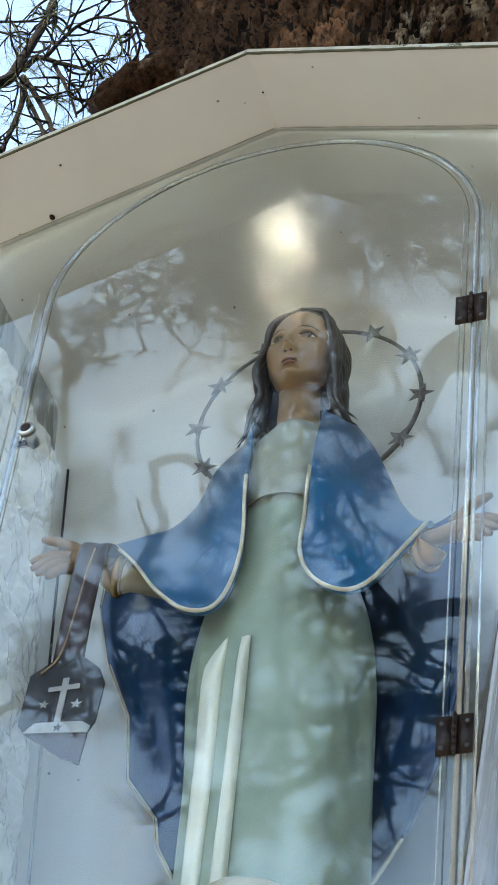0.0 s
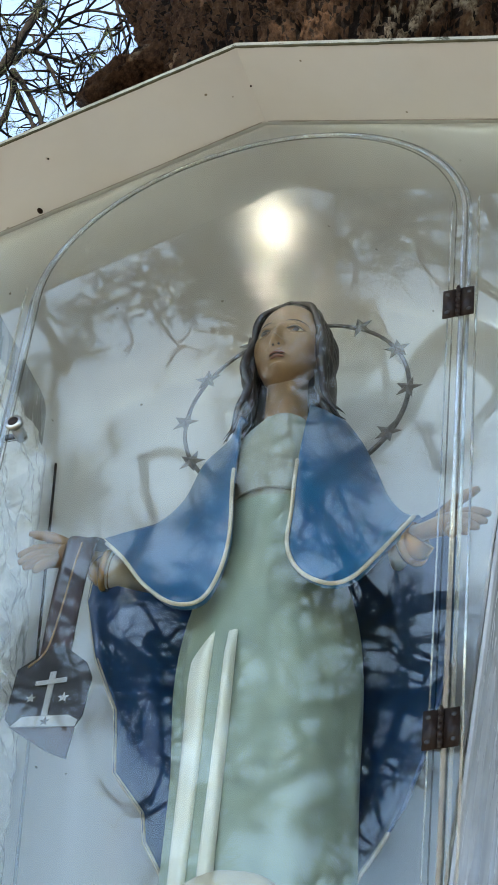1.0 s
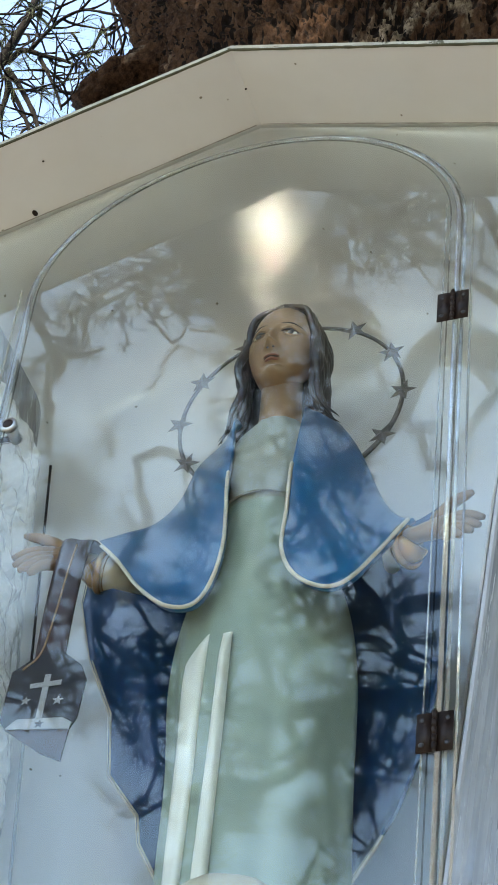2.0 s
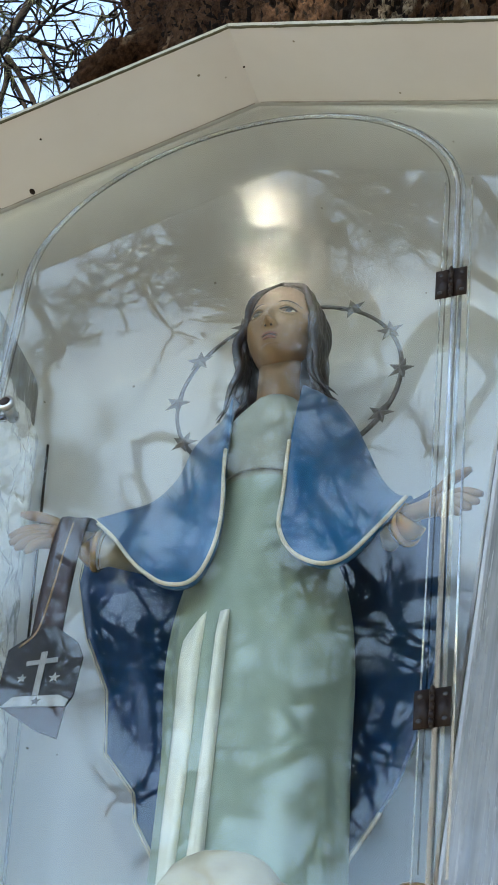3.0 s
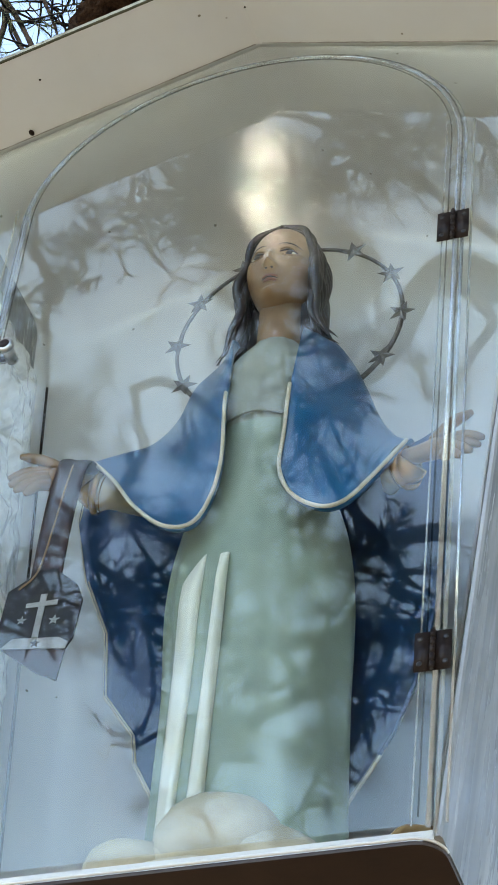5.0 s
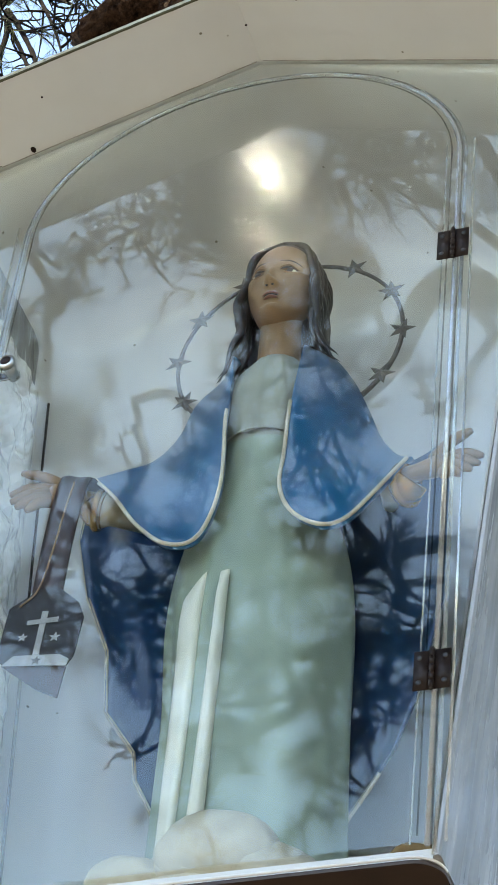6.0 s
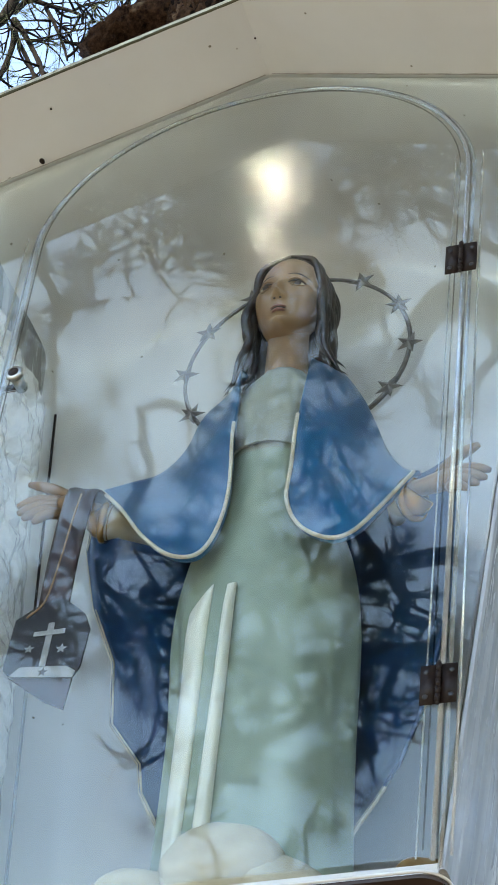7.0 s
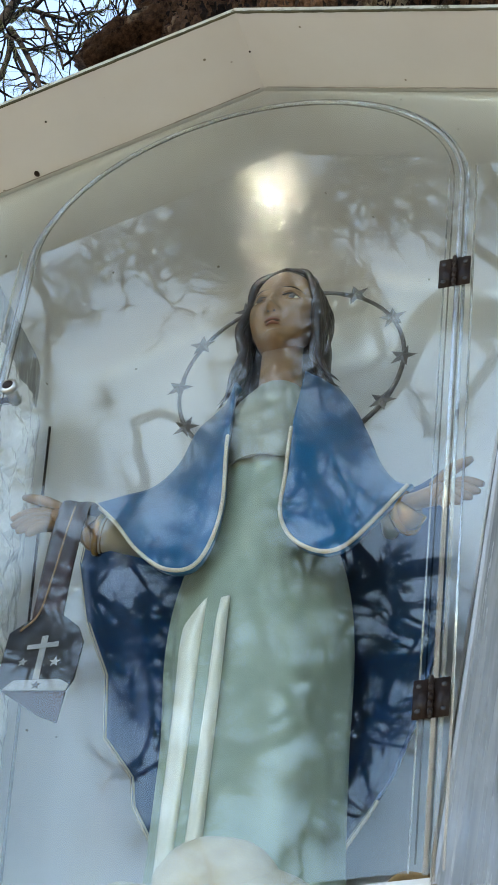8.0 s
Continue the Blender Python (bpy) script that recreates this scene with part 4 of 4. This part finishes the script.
# limbs that reach out over the path
rng = random.Random(21)
BOUGHS = [
    ([(-1.26, -3.99, 8.76), (-1.42, -3.98, 8.71), (-1.56, -3.96, 8.68), (-1.69, -3.96, 8.64), (-1.81, -3.99, 8.57)], 0.0078125, 0.0046875, 60, 0.14, (0, 1)),
    ([(-1.38, -4.09, 8.63), (-1.49, -4.09, 8.59), (-1.61, -4.09, 8.55), (-1.72, -4.08, 8.52), (-1.84, -4.08, 8.47)], 0.0078125, 0.0046875, 55, 0.14, (0, 1)),
    ([(-1.23, -4.05, 8.71), (-1.29, -4.12, 8.64), (-1.4, -4.17, 8.55), (-1.48, -4.24, 8.47)], 0.00625, 0.0046875, 30, 0.14, (0, 1)),
    ([(-1.77, -2.52, 5.58), (-1.68, -2.51, 5.65), (-1.62, -2.52, 5.68), (-1.57, -2.57, 5.66), (-1.5, -2.56, 5.69)], 0.0125, 0.0125, 16, 0.15, (0.05, 1.0)),
    ([(-1.56, -2.4, 5.83), (-1.59, -2.44, 5.77), (-1.57, -2.51, 5.72), (-1.6, -2.57, 5.63), (-1.57, -2.64, 5.57)], 0.009375, 0.00625, 12, 0.14, (0.05, 1.0)),
    ([(-1.04, -2.46, 6.04), (-1.02, -2.51, 5.99), (-0.98, -2.55, 5.97), (-0.95, -2.63, 5.9)], 0.009375, 0.009375, 12, 0.15, (0.05, 1.0)),
    ([(0.1, 0.6, 8.4), (0.75, -1.2, 8), (-0.09, -2.23, 6.54), (-0.35, -2.25, 6.46), (-0.46, -2.28, 6.41), (-0.55, -2.36, 6.31), (-0.64, -2.4, 6.24), (-0.74, -2.42, 6.19), (-0.84, -2.44, 6.14), (-0.93, -2.45, 6.09), (-1.01, -2.47, 6.04), (-1.08, -2.49, 5.99)], 0.065625, 0.0109375, 16, 0.22, (0.45, 1)),
    ([(-0.46, -2.28, 6.41), (-0.36, -2.3, 6.42), (-0.29, -2.39, 6.36), (-0.36, -2.44, 6.3), (-0.42, -2.48, 6.24), (-0.47, -2.5, 6.2), (-0.5, -2.47, 6.23), (-0.5, -2.41, 6.28)], 0.021875, 0.0078125, 5, 0.15, (0.05, 1.0)),
    ([(0.1, 0.6, 8.8), (0.55, -0.9, 8.7), (-0.03, -1.96, 6.64), (-0.22, -1.92, 6.63), (-0.33, -1.92, 6.6), (-0.42, -1.91, 6.59), (-0.51, -1.9, 6.57), (-0.59, -1.91, 6.54), (-0.65, -1.92, 6.51)], 0.0265625, 0.0109375, 34, 0.2, (0.35, 1)),
    ([(-0.63, -1.76, 6.64), (-0.55, -1.81, 6.63), (-0.49, -1.88, 6.59), (-0.42, -1.92, 6.57)], 0.009375, 0.009375, 26, 0.17, (0, 1)),
    ([(-0.3, 0.7, 9.4), (-1.4, -0.6, 8.6), (-1.55, -1.6, 6.52), (-1.48, -1.75, 6.44), (-1.46, -1.82, 6.39), (-1.44, -1.89, 6.36), (-1.43, -1.93, 6.32), (-1.46, -2, 6.25), (-1.47, -2.07, 6.19), (-1.48, -2.14, 6.13), (-1.47, -2.18, 6.09)], 0.0203125, 0.009375, 20, 0.17, (0.3, 1)),
    ([(-1.26, -2.23, 6.15), (-1.23, -2.23, 6.16), (-1.19, -2.24, 6.18), (-1.13, -2.28, 6.17), (-1.06, -2.35, 6.14), (-1, -2.42, 6.09), (-0.97, -2.5, 6.03)], 0.0140625, 0.015625, 4, 0.12, (0.4, 1)),
    ([(-1.13, -2.28, 6.17), (-1.15, -2.36, 6.09), (-1.14, -2.42, 6.04), (-1.11, -2.47, 5.99)], 0.0078125, 0.00625, 6, 0.14, (0.3, 1)),
    ([(-1.26, -2.22, 6.16), (-1.26, -2.27, 6.12), (-1.27, -2.29, 6.09), (-1.26, -2.34, 6.05), (-1.29, -2.37, 6.01), (-1.34, -2.4, 5.95), (-1.39, -2.45, 5.88), (-1.44, -2.48, 5.82)], 0.0125, 0.0171875, 12, 0.17, (0.5, 1)),
    ([(-1.56, -2.4, 5.83), (-1.48, -2.46, 5.82), (-1.43, -2.51, 5.79), (-1.38, -2.56, 5.77), (-1.32, -2.61, 5.75), (-1.24, -2.63, 5.77), (-1.17, -2.61, 5.83), (-1.11, -2.57, 5.89), (-1.03, -2.56, 5.94)], 0.0140625, 0.0140625, 26, 0.17, (0.05, 1.0)),
    ([(-1.51, -2.36, 5.91), (-1.44, -2.42, 5.88), (-1.36, -2.48, 5.86), (-1.28, -2.49, 5.9), (-1.2, -2.51, 5.91), (-1.1, -2.51, 5.96), (-0.97, -2.5, 6.03)], 0.0109375, 0.0140625, 22, 0.17, (0.05, 1.0)),
    ([(-1.5, -2.56, 5.69), (-1.44, -2.6, 5.69), (-1.35, -2.65, 5.69), (-1.29, -2.68, 5.69), (-1.21, -2.74, 5.66), (-1.11, -2.77, 5.67), (-1, -2.82, 5.67)], 0.0125, 0.0171875, 26, 0.17, (0.05, 1.0)),
    ([(-1.32, -2.61, 5.75), (-1.33, -2.66, 5.7), (-1.33, -2.7, 5.65), (-1.33, -2.79, 5.54), (-1.38, -2.85, 5.44)], 0.0125, 0.00625, 14, 0.15, (0.05, 1.0)),
    ([(-1.1, -2.51, 5.96), (-1.06, -2.58, 5.91), (-1.03, -2.64, 5.85), (-1.02, -2.71, 5.79), (-1, -2.79, 5.71), (-0.96, -2.89, 5.61)], 0.0125, 0.015625, 22, 0.18, (0.05, 1.0)),
    ([(-0.76, -2.63, 5.99), (-0.86, -2.62, 5.95), (-0.95, -2.63, 5.9), (-1.03, -2.64, 5.85), (-1.12, -2.64, 5.81), (-1.2, -2.67, 5.75)], 0.0125, 0.009375, 18, 0.17, (0.05, 1.0)),
    ([(-0.84, -2.44, 6.14), (-0.8, -2.53, 6.07), (-0.77, -2.61, 6), (-0.76, -2.63, 5.99), (-0.71, -2.69, 5.94), (-0.67, -2.74, 5.9)], 0.0140625, 0.0171875, 20, 0.16, (0.05, 1.0)),
    ([(-0.94, -2.73, 5.81), (-0.85, -2.73, 5.85), (-0.77, -2.73, 5.87), (-0.69, -2.73, 5.9), (-0.59, -2.74, 5.93), (-0.47, -2.76, 5.95)], 0.01875, 0.025, 20, 0.16, (0.05, 1.0)),
    ([(-0.67, -2.74, 5.9), (-0.65, -2.77, 5.87), (-0.64, -2.81, 5.84), (-0.66, -2.83, 5.81), (-0.6, -2.86, 5.79)], 0.01875, 0.01875, 6, 0.14, (0.05, 1.0)),
    ([(-1.01, -2.82, 5.67), (-0.88, -2.85, 5.69), (-0.8, -2.86, 5.71), (-0.69, -2.89, 5.72), (-0.6, -2.91, 5.74), (-0.42, -2.94, 5.76)], 0.021875, 0.03125, 26, 0.17, (0.05, 1.0)),
    ([(-0.68, -2.89, 5.73), (-0.72, -2.94, 5.66), (-0.78, -2.98, 5.58), (-0.83, -3.03, 5.49), (-0.86, -3.08, 5.42)], 0.0171875, 0.0078125, 18, 0.15, (0.05, 1.0)),
    ([(-0.8, -2.87, 5.71), (-0.79, -2.92, 5.65), (-0.78, -2.99, 5.57), (-0.77, -3.04, 5.51)], 0.0125, 0.0078125, 12, 0.14, (0.05, 1.0)),
    ([(-0.88, -2.85, 5.69), (-0.92, -2.91, 5.61), (-0.99, -2.93, 5.55), (-1.07, -2.93, 5.52), (-1.13, -2.93, 5.48), (-1.19, -2.95, 5.42), (-1.24, -2.99, 5.35), (-1.27, -3.02, 5.28)], 0.01875, 0.025, 26, 0.17, (0.05, 1.0)),
    ([(-0.92, -2.91, 5.61), (-0.89, -2.99, 5.52), (-0.92, -3.05, 5.44), (-0.96, -3.11, 5.34)], 0.0109375, 0.00625, 14, 0.16, (0.05, 1.0)),
    ([(-1.13, -2.93, 5.48), (-1.21, -2.87, 5.51), (-1.3, -2.86, 5.47), (-1.4, -2.86, 5.41)], 0.0109375, 0.00625, 12, 0.16, (0.05, 1.0)),
    ([(-0.98, -2.2, 6.3), (-0.96, -2.3, 6.22), (-0.96, -2.38, 6.15), (-0.99, -2.43, 6.08)], 0.0018, 0.00625, 10, 0.15, (0.05, 1.0)),
    ([(-0.75, -2.23, 6.36), (-0.77, -2.32, 6.28), (-0.75, -2.39, 6.21), (-0.74, -2.42, 6.19)], 0.0018, 0.0078125, 12, 0.15, (0.05, 1.0)),
    ([(-0.85, -2.2, 6.35), (-0.86, -2.29, 6.27), (-0.86, -2.38, 6.18), (-0.84, -2.44, 6.14)], 0.0018, 0.0078125, 10, 0.15, (0.05, 1.0)),
    ([(-0.63, -2.1, 6.51), (-0.59, -2.17, 6.46), (-0.58, -2.26, 6.39), (-0.55, -2.36, 6.31)], 0.0078125, 0.00625, 14, 0.15, (0.05, 1.0)),
    ([(-0.2, 0.5, 10.8), (-0.9, -1.5, 10.9), (-1.49, -2.96, 8.17), (-1.61, -3.02, 8.08), (-1.72, -3.05, 8.01), (-1.87, -3.05, 7.95), (-2.01, -3.05, 7.88)], 0.0125, 0.0078125, 70, 0.26, (0, 1)),
    ([(-1.52, -2.33, 5.77), (-1.5, -2.3, 5.96), (-1.49, -2.23, 6.03), (-1.45, -2.23, 6.06), (-1.4, -2.24, 6.08)], 0.009375, 0.00625, 26, 0.13, (0.3, 1)),
]
twig_bm, tufts = bmesh.new(), ([], [])
for pts, r0, r1, count, reach, span in BOUGHS:
    n = 9 * len(pts)
    line = [Vector(p) for p in smooth_line(pts, n)]
    for i in range(1, n):
        line[i] += 0.012 * Vector((noise.noise(line[i] * 5), noise.noise(line[i] * 5 + Vector((7, 0, 0))), noise.noise(line[i] * 5 + Vector((0, 7, 0)))))
    bm = bmesh.new()
    tube(bm, line, [r0 + (r1 - r0) * (i / n) ** 0.8 * 1.0 + 0.12 * r1 * noise.noise(line[i] * 14) for i in range(n + 1)], 10)
    part("limb", bm, TWIG, pine)
    twigs_along(twig_bm, tufts, line, rng, round(count * 0.75), reach * 1.15, 0.0090, 0.10, 15, 0.25, 1.5, 0.62, 3, span)
part("twig_mass", twig_bm, TWIG, pine, "dark bare curling twigs")["kind"] = "stuff"
raw_part("needles", *tufts, NEEDLE, pine, "long grey-green needle tufts", "stuff")
for at, way, long in (((-1.41, -1.93, 6.295), (0.3, 0, -1), 0.07),
                      ((-1.474, -2.004, 6.202), (-1, 0, -0.4), 0.07),
                      ((-1.311, -2.568, 5.752), (0, 0, 1), 0.07),
                      ((-1.324, -2.592, 5.719), (-1, 0.2, -0.2), 0.07),
                      ((-0.658, -1.956, 6.574), (-0.5, 0, -1), 0.07),
                      ((-0.618, -1.953, 6.588), (0, -0.3, -1), 0.07),
                      ((-1.152, -2.588, 5.811), (1, 0, 0.2), 0.07)):
    bm = bmesh.new()
    cone_at(bm, Vector(at), Vector(way), long)
    part("cone", bm, CONE, pine, "closed brown pine cone")

# a second pine farther off, seen past the roof
far = thing("pine_tree", (-4.9, 4.9, 0), "tall pine with bare dark branches and sparse needles", "tree")
bm = bmesh.new()
line = smooth_line([(-4.9, 4.9, 0), (-4.8, 4.9, 5), (-4.6, 4.8, 9), (-4.35, 4.7, 12), (-4.4, 4.7, 16)], 30)
tube(bm, line, [0.20 - 0.13 * i / 30 for i in range(31)], 14)
part("trunk", bm, SHADED_TWIG, far)
rng = random.Random(8)
twig_bm, tufts = bmesh.new(), ([], [])
# (x, z) of each branch; their depth wavers about 4.5 m
main_branches = [
    ([(-3.94, 11.85), (-3.73, 11.92), (-3.68, 12.07), (-3.64, 12.25), (-3.6, 12.46), (-3.57, 12.83)], 0.036, 0.02),
    ([(-3.66, 12.03), (-3.59, 12.13), (-3.45, 12.04), (-3.31, 11.93), (-3.19, 11.8)], 0.019, 0.007),
    ([(-3.64, 11.94), (-3.55, 11.78), (-3.44, 11.54), (-3.32, 11.22)], 0.019, 0.01),
    ([(-3.65, 11.95), (-3.6, 11.78), (-3.48, 11.51), (-3.34, 11.13)], 0.017, 0.009),
    ([(-3.63, 11.89), (-3.6, 11.68), (-3.62, 11.43), (-3.66, 11.14)], 0.018, 0.012),
    ([(-3.51, 12.07), (-3.44, 12.2), (-3.36, 12.29), (-3.24, 12.3), (-3.12, 12.21), (-2.93, 12.05)], 0.013, 0.005)]
sprigs = [
    ([(-3.49, 12.06), (-3.4, 11.86), (-3.32, 11.66), (-3.26, 11.48)], 0.013, 0.006),
    ([(-3.12, 12.19), (-3.06, 12.02), (-3.04, 11.88), (-3.11, 11.87), (-3.19, 11.93)], 0.006, 0.003),
    ([(-3.16, 12.64), (-3.06, 12.25), (-2.98, 11.97), (-2.94, 11.81)], 0.01, 0.006),
    ([(-3.05, 12.22), (-2.95, 12.03), (-2.91, 11.87)], 0.005, 0.003),
    ([(-3.88, 12.41), (-3.61, 12.27), (-3.41, 12.21), (-3.24, 12.13)], 0.007, 0.004),
    ([(-3.38, 11.8), (-3.22, 11.74), (-3.11, 11.7)], 0.005, 0.003),
    ([(-3.9, 12.52), (-3.64, 12.49)], 0.008, 0.005),
    ([(-3.59, 12.64), (-3.56, 12.32), (-3.57, 12.22)], 0.006, 0.004),
    ([(-3.45, 12.64), (-3.43, 12.38), (-3.46, 12.21)], 0.006, 0.004)]
for pts, r0, r1 in main_branches + sprigs:
    deep = rng.uniform(4.42, 4.58)
    pts = [(x, deep + 0.04 * math.sin(5 * x), z) for x, z in pts]
    count = 6 if r0 > 0.01 else 3
    n = 8 * len(pts)
    line = [Vector(p) for p in smooth_line(pts, n)]
    bm = bmesh.new()
    tube(bm, line, [r0 + (r1 - r0) * i / n for i in range(n + 1)], 9)
    part("limb", bm, SHADED_TWIG, far)
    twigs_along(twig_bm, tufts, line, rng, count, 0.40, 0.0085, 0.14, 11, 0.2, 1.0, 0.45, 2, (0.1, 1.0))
part("twig_mass", twig_bm, SHADED_TWIG, far, "dark bare curling twigs")["kind"] = "stuff"
raw_part("needles", *tufts, NEEDLE, far, "pale green needle tufts", "stuff")

# unseen crown added to the shrine pine, blocking skylight either side of a gap
rng = random.Random(44)
crown_bm, tufts = bmesh.new(), ([], [])
hub = Vector((0.0, 0.0, 3.7))
# the gap follows the camera's view as mirrored in the pane
MIRROR_EYE, MIRROR_WAY = Vector((0.9, 1.9, 1.6)), Vector((-0.286, -0.661, 0.694))
for _ in range(4000):
    side = radians(rng.uniform(-178, -2) if rng.random() < 0.78 else rng.uniform(47, 105))
    rise = radians(rng.uniform(14 if side < -1 else 24, 84))
    if rng.random() < 0.18:
        side, rise = radians(rng.uniform(-20, 60)), radians(rng.uniform(63, 88))
    r = rng.uniform(5.0, 9.0)
    at = hub + r * Vector((-math.sin(side) * math.cos(rise), -math.cos(side) * math.cos(rise), math.sin(rise)))
    if (at - MIRROR_EYE).angle(MIRROR_WAY) < radians(14.5):
        continue
    stem = Vector((TX, TY, at.z + rng.uniform(0.2, 1.2)))
    way = (at - stem).normalized()
    if rng.random() < 0.12 and side < 0:
        tube(crown_bm, [stem, stem.lerp(at, 0.6) + Vector((0, 0, 0.2)), at], [0.05, 0.03, 0.008], 6)
    for _ in range(3):
        spot = at + Vector((rng.gauss(0, 0.25), rng.gauss(0, 0.25), rng.gauss(0, 0.2)))
        needle_tuft(tufts, spot, way, 0.34, 16, rng, 0.010)
part("branch_mass", crown_bm, TWIG, pine, "branches inside the added crown")["kind"] = "stuff"
raw_part("crown", *tufts, NEEDLE, pine, "dense grey-green needle crown", "stuff")

# unseen woods added all round, far behind the camera, to block low skylight
verts, faces = [], []
wood_bm = bmesh.new()
for _ in range(90):
    a, r = radians(rng.uniform(140, 420)), rng.uniform(20, 30)
    foot = Vector((r * math.cos(a), r * math.sin(a), 0))
    tall_z = rng.uniform(10.0, 15.0)
    tube(wood_bm, [foot, foot + Vector((0.2, 0.1, tall_z * 0.5)), foot + Vector((0.1, 0.3, tall_z))], [0.2, 0.14, 0.04], 7)
    for _ in range(60):
        h = rng.uniform(0.5, tall_z)
        b, q = rng.uniform(0, 6.28), rng.uniform(0.3, 2.6) * (1.15 - 0.75 * h / tall_z)
        spot = foot + Vector((q * math.cos(b), q * math.sin(b), h))
        needle_tuft((verts, faces), spot, Vector((math.cos(b), math.sin(b), 0.3)), 0.75, 9, rng, 0.045)
woods = raw_part("woods", verts, faces, NEEDLE, tagged(new("woods_screen"), "dark green pine woods, added out of view to block low skylight", "woods", kind="stuff"), "", "stuff")
part("trunk_mass", wood_bm, TWIG, woods.parent)["kind"] = "stuff"

# a taller pine added towards the sun, so that its top shades the shrine
tall = thing("pine_tree", (-2.6, -20.5, 0), "very tall pine with a dense needle crown, added to shade the shrine", "tree")
bm = bmesh.new()
line = smooth_line([(-2.6, -20.5, 0), (-2.5, -20.4, 9), (-2.4, -20.2, 18), (-2.5, -20.1, 26), (-2.5, -20.1, 32)], 40)
tube(bm, line, [0.36 - 0.30 * i / 40 for i in range(41)], 14)
part("trunk", bm, TWIG, tall)
bm = bmesh.new()
line = smooth_line([(-2.5, -20.1, 24.6), (-4.6, -19.4, 26.6), (-6.8, -18.0, 28.2), (-8.6, -17.2, 28.6)], 24)
tube(bm, line, [0.11 - 0.07 * i / 24 for i in range(25)], 10)
part("limb", bm, TWIG, tall)
rng = random.Random(31)
twig_bm, tufts = bmesh.new(), ([], [])
heart = Vector((0.0, 0.15, 3.72)) + 30.0 * SUN_WAY.normalized()
for _ in range(200):
    d = Vector((rng.gauss(0, 1), rng.gauss(0, 1), rng.gauss(0, 1))).normalized() * rng.random() ** 0.4
    at = heart + Vector((d.x * 1.15, d.y * 1.15, d.z * 1.3))
    stem = Vector((heart.x - 0.5 + d.x * 0.7, heart.y + 0.3 + d.y * 0.7, at.z - 0.35))
    way = (at - stem).normalized()
    tube(twig_bm, [stem, stem.lerp(at, 0.55) + Vector((0, 0, -0.05)), at], [0.018, 0.012, 0.006], 5)
    for q in (0.55, 0.8, 1.0):
        needle_tuft(tufts, stem.lerp(at, q), way, 0.26, 16, rng, 0.0062)
part("twig_mass", twig_bm, TWIG, tall, "thin branches inside the added crown")["kind"] = "stuff"
raw_part("needles", *tufts, NEEDLE, tall, "dense dark green needles", "stuff")
